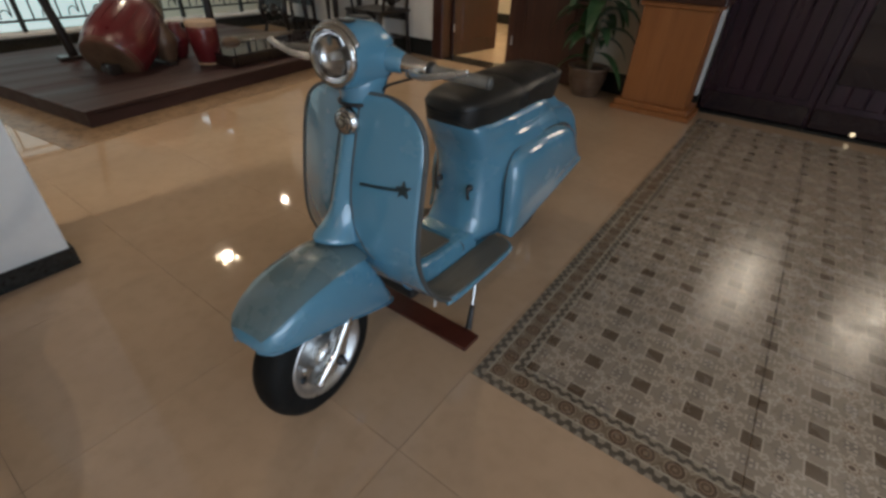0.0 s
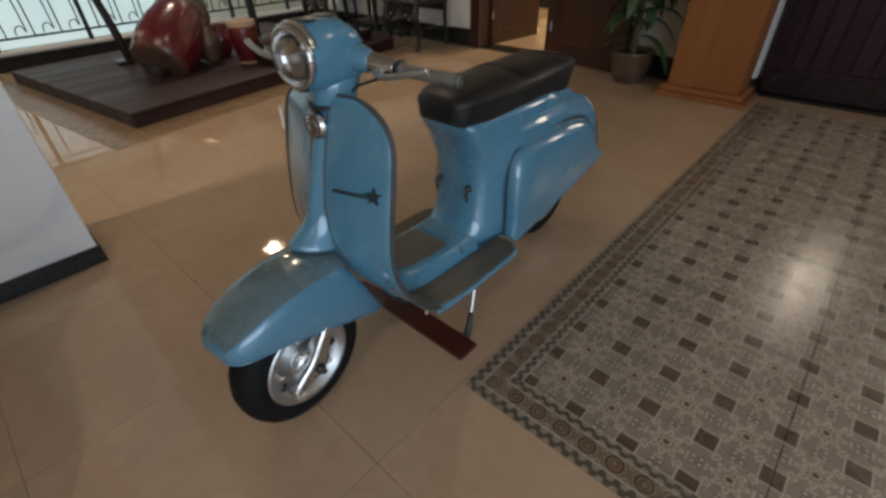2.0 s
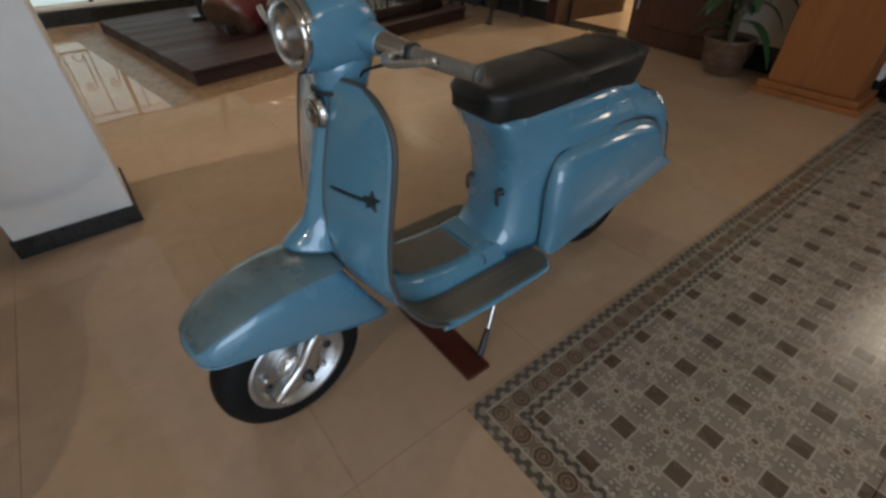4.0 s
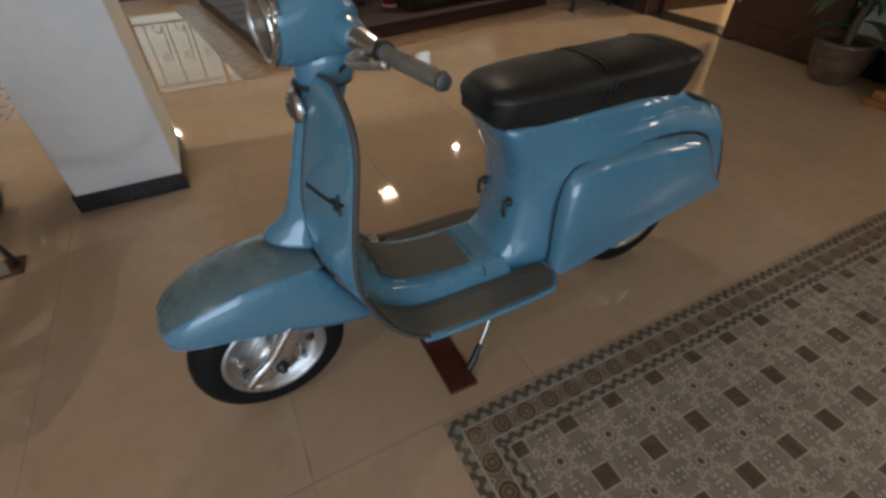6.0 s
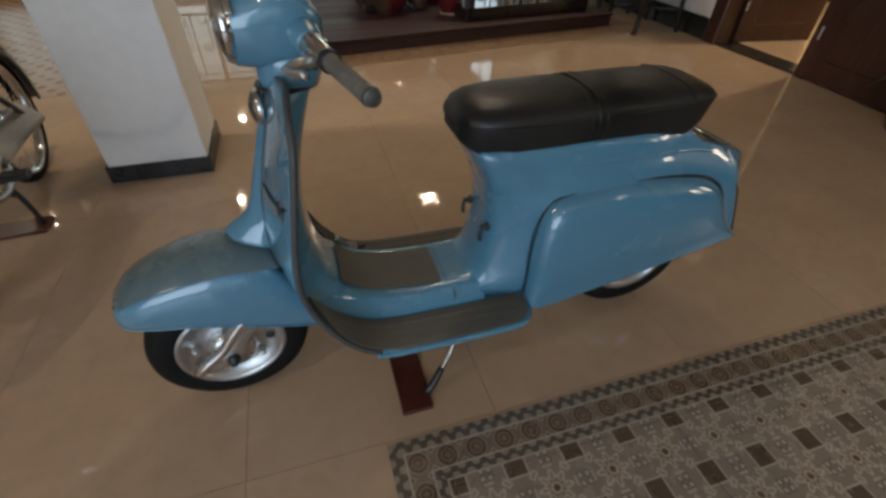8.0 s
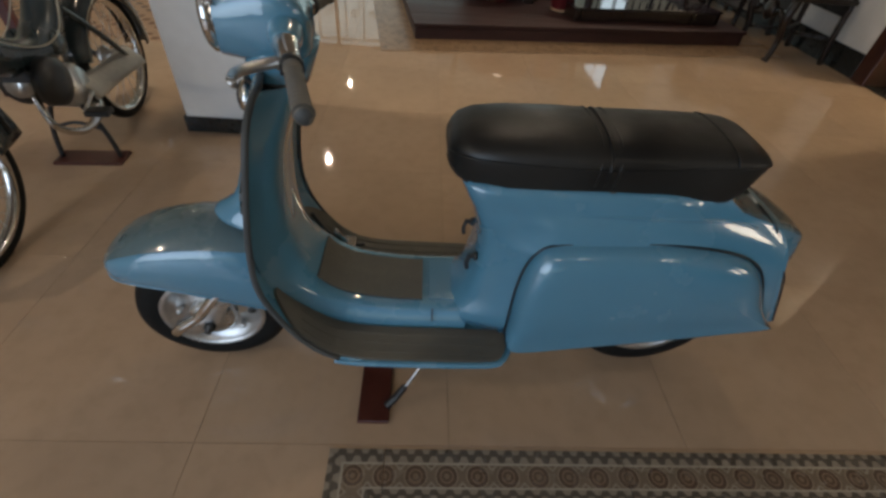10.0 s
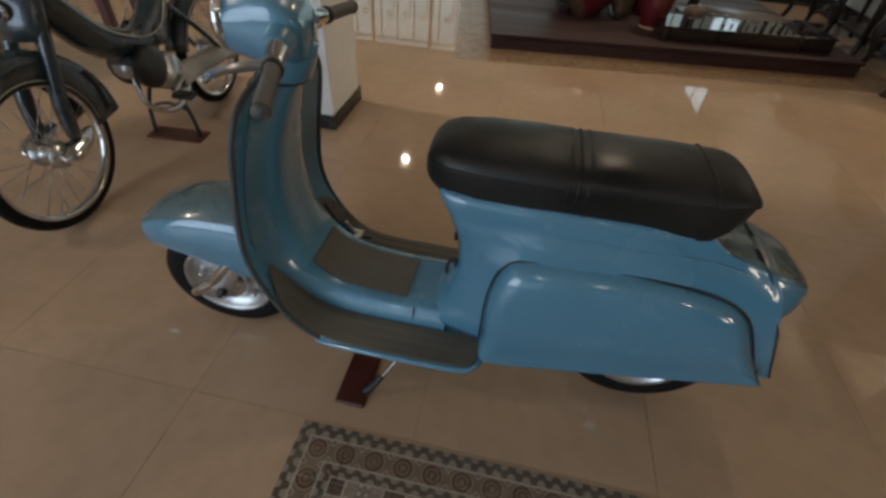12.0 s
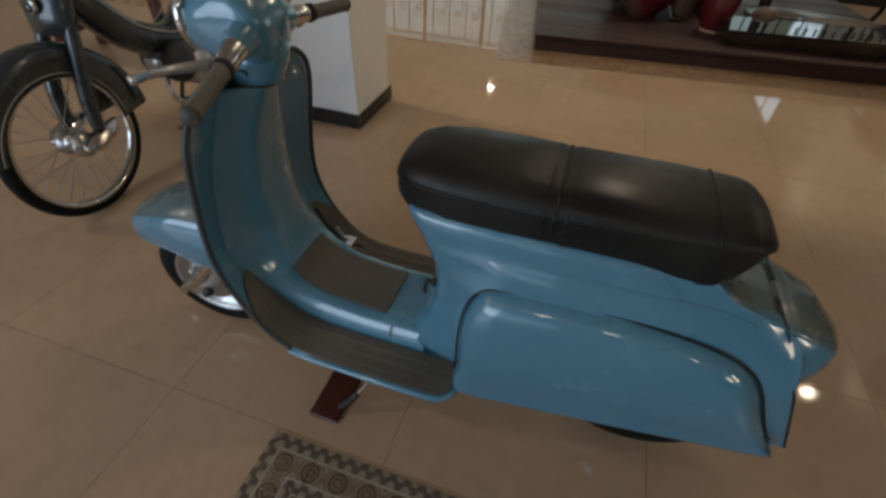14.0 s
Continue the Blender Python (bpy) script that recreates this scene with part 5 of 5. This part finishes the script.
# ---- display platform and what stands on it ----
def platform():
    p = thing("display_platform", (-0.01, 3.14, 0), "low dark-stained wooden display platform", "platform", turn=8)
    step = 0.27
    part("frame_board", box(0, 2.72, 0, 0.03, 0, 0.085, 0.004, 1), PLINTH, p)
    part("frame_board", box(0, 0.03, 0.03, 2.2, 0, 0.085, 0.004, 1), PLINTH, p)
    part("frame_board", box(2.69, 2.72, 0.03, 2.2, 0, 0.085, 0.004, 1), PLINTH, p)
    for k in range(8):
        part("board", box(-0.01, 2.73, -0.01 + k * step, -0.0115 + (k + 1) * step, 0.087, 0.11, 0.003, 1), PLINTH, p)
    c = thing("black_lacquer_case", (-0.01, 3.14, 0.111), "long low glossy black lacquer case", "case", turn=8)
    part("body", box(1.28, 2.56, 0.16, 0.52, 0, 0.085, 0.008, 2), EBONY, c)
    part("lid", box(1.27, 2.57, 0.15, 0.53, 0.087, 0.1, 0.004, 2), PANE, c, "mirror-glossy black lid")
    for k in range(12):
        part("string_peg", lathe([(0.007, 0), (0.006, 0.012), (0.01, 0.018), (0.0, 0.024)], "z", (1.75 + k * 0.06, 0.27, 0.1), 8), EBONY, c)
    d = thing("black_ornament", (1.75, 4.02, 0.111), "small black carved ornament with silver glints", "ornament")
    part("body", loft([[(x, r * math.cos(t) * 0.6, 0.05 + r * math.sin(t) * 0.7) for t in np.linspace(0, 2 * math.pi, 15)[:-1]] for x, r in ((-0.3, 0.01), (-0.25, 0.05), (-0.1, 0.07), (0.1, 0.06), (0.25, 0.05), (0.3, 0.01))]), EBONY, d)
    part("mount", lathe([(0.02, 0), (0.03, 0.01), (0.02, 0.02)], "z", (0.05, 0, 0.085), 14), CHROME, d)
    for x in (-0.15, 0.15):
        part("foot", box(x - 0.03, x + 0.03, -0.04, 0.04, 0, 0.03, 0.006, 1), EBONY, d)


platform()


def drums():
    big = thing("barrel_drum", (0.72, 4.1, 0.111), "large red lacquered barrel drum lying tilted on its cradle", "drum")
    shape = [(0.21, -0.30), (0.225, -0.29), (0.252, -0.17), (0.254, -0.05), (0.235, 0.12), (0.19, 0.29), (0.17, 0.30)]
    turn = pose(0, 0, 0.245, 0, 58, 32) @ Matrix.Diagonal((0.95, 0.95, 1.0, 1.0))
    body = part("shell", moved(lathe(shape, "z", sides=40, caps=False), turn), RED, big)
    part("hide", moved(lathe([(0.0, -0.305), (0.19, -0.304), (0.222, -0.295), (0.232, -0.265)], "z", sides=40, caps=False), turn), CLAY, big, "brown drum hide")
    part("hide", moved(lathe([(0.0, 0.305), (0.165, 0.304), (0.192, 0.295), (0.202, 0.262)], "z", sides=40, caps=False), turn), CLAY, big, "brown drum hide")
    for k in range(18):
        a = 2 * math.pi * k / 18
        part("cord", moved(tube([(0.234 * math.cos(a), 0.234 * math.sin(a), -0.265), (0.256 * math.cos(a + 0.1), 0.256 * math.sin(a + 0.1), -0.03), (0.204 * math.cos(a + 0.2), 0.204 * math.sin(a + 0.2), 0.262)], 0.003, 5, 4), turn), RED, big)
    part("cradle", box(-0.26, -0.18, -0.2, 0.2, 0, 0.075, 0.01, 2), EBONY, big, "dark wooden cradle")
    part("wedge", box(0.18, 0.26, -0.2, 0.2, 0, 0.03, 0.008, 2), EBONY, big)

    small = thing("hand_drum", (1.19, 3.78, 0.111), "small red hand drum with a pale hide head", "drum")
    part("shell", lathe([(0.075, 0.0), (0.085, 0.02), (0.115, 0.16), (0.122, 0.26), (0.116, 0.33)], "z", sides=32), RED, small)
    part("head", lathe([(0.12, 0.30), (0.121, 0.335), (0.112, 0.343), (0.0, 0.343)], "z", sides=32, caps=False), SKIN, small, "pale hide drum head")
    part("foot_ring", lathe([(0.08, 0.0), (0.088, 0.004), (0.088, 0.018), (0.08, 0.022)], "z", sides=32), SKIN, small)

    for x, y, r, h, mat, label in ((1.05, 4.55, 0.20, 0.62, OLIVE, "large olive-brown glazed jar"), (0.98, 4.05, 0.10, 0.30, CLAY, "red-brown glazed bottle vase"), (1.16, 4.2, 0.1, 0.27, RED, "small dark red lacquer pot")):
        j = thing("jar", (x, y, 0.111), label, "jar")
        part("body", lathe([(r * 0.5, 0), (r * 0.62, h * 0.05), (r, h * 0.5), (r * 0.95, h * 0.72), (r * 0.6, h * 0.9), (r * 0.66, h), (r * 0.55, h), (r * 0.5, h * 0.9)], "z", sides=32, caps=False), mat, j)
        part("rim", tube([(r * 0.62 * math.cos(a), r * 0.62 * math.sin(a), h) for a in np.linspace(0, 2 * math.pi, 17)[:-1]], r * 0.07, 8, 2, True), mat, j)
    rack = thing("wooden_post", (0.5, 4.72, 0.111), "leaning dark wooden display post", "post")
    part("shaft", tube([(0, 0, 0.0), (-0.05, 0.02, 0.4), (-0.16, 0.03, 1.0)], [0.04, 0.035, 0.03], 10, 4), EBONY, rack)
    part("foot", box(-0.12, 0.12, -0.06, 0.06, 0, 0.03, 0.008, 2), EBONY, rack)
    rack = thing("wooden_post", (1.62, 4.4, 0.111), "upright dark wooden display post", "post")
    part("shaft", tube([(0, 0, 0.0), (0.0, 0, 0.5), (0.0, 0, 1.1)], [0.045, 0.035, 0.035], 10, 4), EBONY, rack)
    part("foot", box(-0.1, 0.1, -0.1, 0.1, 0, 0.03, 0.008, 2), EBONY, rack)
    gourd = thing("gourd_bowl", (1.55, 4.0, 0.111), "brown polished gourd bowl", "bowl")
    part("body", lathe([(0.02, 0.0), (0.07, 0.01), (0.095, 0.06), (0.09, 0.11), (0.06, 0.14), (0.02, 0.15), (0.0, 0.15)], "z", sides=24), CLAY, gourd)
    lute = thing("flat_lute", (2.0, 4.25, 0.111), "flat grey-brown wooden instrument lying on the platform", "instrument", turn=-8)
    part("body", loft([[(x, w * math.cos(t), 0.05 + 0.04 * math.sin(t)) for t in np.linspace(0, 2 * math.pi, 17)[:-1]] for x, w in ((-0.42, 0.02), (-0.38, 0.14), (-0.1, 0.2), (0.2, 0.17), (0.36, 0.08), (0.4, 0.02))]), wood("worn_grey_wood", (0.10, 0.07, 0.05), (0.16, 0.12, 0.09), 0), lute)
    part("neck", tube([(0.35, 0, 0.06), (0.62, 0, 0.07)], [0.03, 0.02], 8, 3), EBONY, lute)


drums()


# ---- along the east wall ----
def pedestal():
    p = thing("pedestal", (2.86, 0.47, 0), "orange-brown veneered wooden pedestal with a stepped foot", "pedestal")
    part("foot", box(-0.05, 0.30, -0.30, 0.30, 0, 0.035, 0.004, 1), ORANGE, p)
    part("plinth", box(-0.03, 0.29, -0.275, 0.275, 0.036, 0.075, 0.006, 2), ORANGE, p)
    part("shaft", box(0.0, 0.27, -0.235, 0.235, 0.076, 0.73, 0.004, 1), ORANGE, p)
    part("cornice", box(-0.02, 0.285, -0.26, 0.26, 0.731, 0.765, 0.008, 2), ORANGE, p)
    part("top", box(-0.045, 0.30, -0.29, 0.29, 0.766, 0.815, 0.006, 2), DOORWOOD, p, "darker moulded top")


pedestal()


def plant():
    p = thing("potted_plant", (3.02, 1.07, 0), "broad-leaved green plant in a glazed brown pot", "plant")
    pot = part("pot", lathe([(0.085, 0.0), (0.105, 0.005), (0.115, 0.02), (0.15, 0.13), (0.155, 0.20), (0.17, 0.215), (0.172, 0.235), (0.15, 0.237), (0.14, 0.215), (0.0, 0.21)], "z", sides=36, caps=False), CLAY, p, "glazed brown pot with a rolled rim")
    for z, r in ((0.06, 0.131), (0.10, 0.143), (0.15, 0.155)):
        part("band", tube([(r * math.cos(a), r * math.sin(a), z) for a in np.linspace(0, 2 * math.pi, 25)[:-1]], 0.003, 5, 1, True), CLAY, pot)
    part("soil", lathe([(0.145, 0.212), (0.1, 0.219), (0.0, 0.222)], "z", sides=24, caps=False), SOIL, p)
    rnd = random.Random(4)
    for k, (dx, dy, h) in enumerate(((0, 0, 0.95), (0.05, 0.03, 1.15), (-0.05, -0.02, 0.75))):
        stem = part("stem", tube([(dx, dy, 0.21), (dx * 1.3, dy * 1.3, h * 0.5), (dx * 1.5 + 0.02, dy * 2, h)], [0.022, 0.018, 0.012], 8, 5), STEM, p)
        for j in range(13):
            z = h * (0.42 + 0.58 * j / 12)
            a = j * 2.4 + k
            ln = rnd.uniform(0.3, 0.42)
            w = rnd.uniform(0.035, 0.055)
            rise = rnd.uniform(0.05, 0.4)
            drop = rnd.uniform(0.4, 1.0)
            verts, faces = [], []
            n = 9
            for i in range(n + 1):
                t = i / n
                out = 0.015 + ln * t * (1 - 0.18 * t)
                zz = z + rise * ln * t * 1.6 - drop * ln * t ** 2.3
                half = w * math.sin(math.pi * min(1, 0.08 + 0.92 * t)) ** 0.75 + 0.001
                side = Vector((-math.sin(a), math.cos(a), 0))
                c = Vector((dx * 1.4 + math.cos(a) * out, dy * 1.6 + math.sin(a) * out, zz))
                c.x = min(c.x, 0.19)
                verts += [c - side * half + Vector((0, 0, half * 0.35)), c, c + side * half + Vector((0, 0, half * 0.35))]
            for i in range(n):
                b = 3 * i
                faces += [(b, b + 1, b + 4, b + 3), (b + 1, b + 2, b + 5, b + 4)]
            part("leaf", mesh_of("leaf", verts, faces), LEAF, stem)


plant()


def chair(at, turn, label):
    c = thing("carved_chair", at, label, "chair", "carved chairs along the wall", turn=turn)
    # local: front towards -x
    part("seat", box(-0.24, 0.22, -0.26, 0.26, 0.42, 0.455, 0.012, 2), EBONY, c)
    for x in (-0.21, 0.19):
        part("apron", box(x - 0.01, x + 0.01, -0.22, 0.22, 0.34, 0.42, 0.005, 1), EBONY, c)
    for y in (-0.22, 0.22):
        part("front_leg", tube([(-0.21, y, 0.42), (-0.235, y * 1.04, 0.3), (-0.2, y * 0.98, 0.14), (-0.225, y * 1.05, 0.02), (-0.24, y * 1.07, 0.0)], [0.03, 0.032, 0.02, 0.022, 0.03], 8, 4), EBONY, c)
        part("back_leg", tube([(0.2, y, 0.45), (0.21, y, 0.2), (0.23, y, 0.0)], [0.024, 0.02, 0.022], 8, 4), EBONY, c)
        part("back_post", tube([(0.2, y, 0.45), (0.215, y * 1.02, 0.7), (0.24, y * 0.95, 0.98)], 0.02, 8, 4), EBONY, c)
        part("armrest", tube([(0.2, y, 0.68), (0.05, y * 1.1, 0.70), (-0.12, y * 1.15, 0.68), (-0.16, y * 1.1, 0.60), (-0.16, y, 0.45)], 0.016, 8, 5), EBONY, c)
        part("scroll", tube([(0.21, y * 0.3, 0.5), (0.215, y * 0.75, 0.58), (0.22, y * 0.4, 0.68), (0.225, y * 0.75, 0.78), (0.235, y * 0.35, 0.9)], 0.013, 7, 5), EBONY, c)
    for y in (-0.11, 0.11):
        part("carved_arch", tube([(-0.22, y - 0.1, 0.36), (-0.225, y - 0.07, 0.28), (-0.22, y, 0.33), (-0.225, y + 0.07, 0.28), (-0.22, y + 0.1, 0.36)], 0.018, 8, 5), EBONY, c)
    part("carved_boss", lathe([(0.0, -0.265), (0.04, -0.255), (0.07, -0.235), (0.05, -0.21)], "x", (0, 0, 0.31), 16), EBONY, c)
    part("stretcher", tube([(-0.2, -0.2, 0.14), (0, 0, 0.17), (-0.2, 0.2, 0.14)], 0.013, 7, 5), EBONY, c)
    part("stretcher", tube([(0.21, -0.2, 0.18), (0.0, 0, 0.17), (0.21, 0.2, 0.18)], 0.013, 7, 5), EBONY, c)
    part("crest_rail", tube([(0.24, -0.25, 0.96), (0.245, -0.12, 1.0), (0.245, 0, 1.04), (0.245, 0.12, 1.0), (0.24, 0.25, 0.96)], 0.024, 8, 5), EBONY, c)
    part("splat", loft([[(x + 0.012 * math.cos(t), w * math.sin(t), z) for t in np.linspace(0, 2 * math.pi, 13)[:-1]] for x, z, w in ((0.205, 0.46, 0.05), (0.21, 0.56, 0.075), (0.215, 0.66, 0.04), (0.222, 0.76, 0.08), (0.23, 0.88, 0.05), (0.24, 0.98, 0.07))]), EBONY, c)
    return c


first = chair((2.95, 3.42, 0), 0, "black carved wooden armchair against the wall")
copy_thing(first, pose(2.95, 4.95, 0))
table = thing("side_table", (3.0, 4.2, 0), "small black carved side table between the chairs", "table")
part("tabletop", box(-0.22, 0.2, -0.3, 0.3, 0.66, 0.69, 0.008, 2), EBONY, table)
for tx, ty in ((-0.18, -0.26), (-0.18, 0.26), (0.16, -0.26), (0.16, 0.26)):
    part("leg", tube([(tx, ty, 0.66), (tx * 1.06, ty * 1.04, 0.45), (tx * 0.98, ty * 0.98, 0.15), (tx * 1.08, ty * 1.06, 0.0)], [0.03, 0.032, 0.018, 0.026], 8, 4), EBONY, table)
part("shelf", box(-0.17, 0.15, -0.25, 0.25, 0.16, 0.18, 0.005, 1), EBONY, table)


def stool():
    s = thing("red_bench", (-2.35, 1.95, 0), "dark red wooden bench behind the moped", "bench", turn=12)
    part("seat", box(-0.4, 0.4, -0.2, 0.2, 0.42, 0.46, 0.01, 2), RED_WOOD, s)
    for x in (-0.34, 0.34):
        for y in (-0.15, 0.15):
            part("leg", box(x - 0.025, x + 0.025, y - 0.025, y + 0.025, 0, 0.42, 0.004, 1), RED_WOOD, s)
        part("rail", box(x - 0.015, x + 0.015, -0.13, 0.13, 0.12, 0.16, 0.003, 1), RED_WOOD, s)


stool()
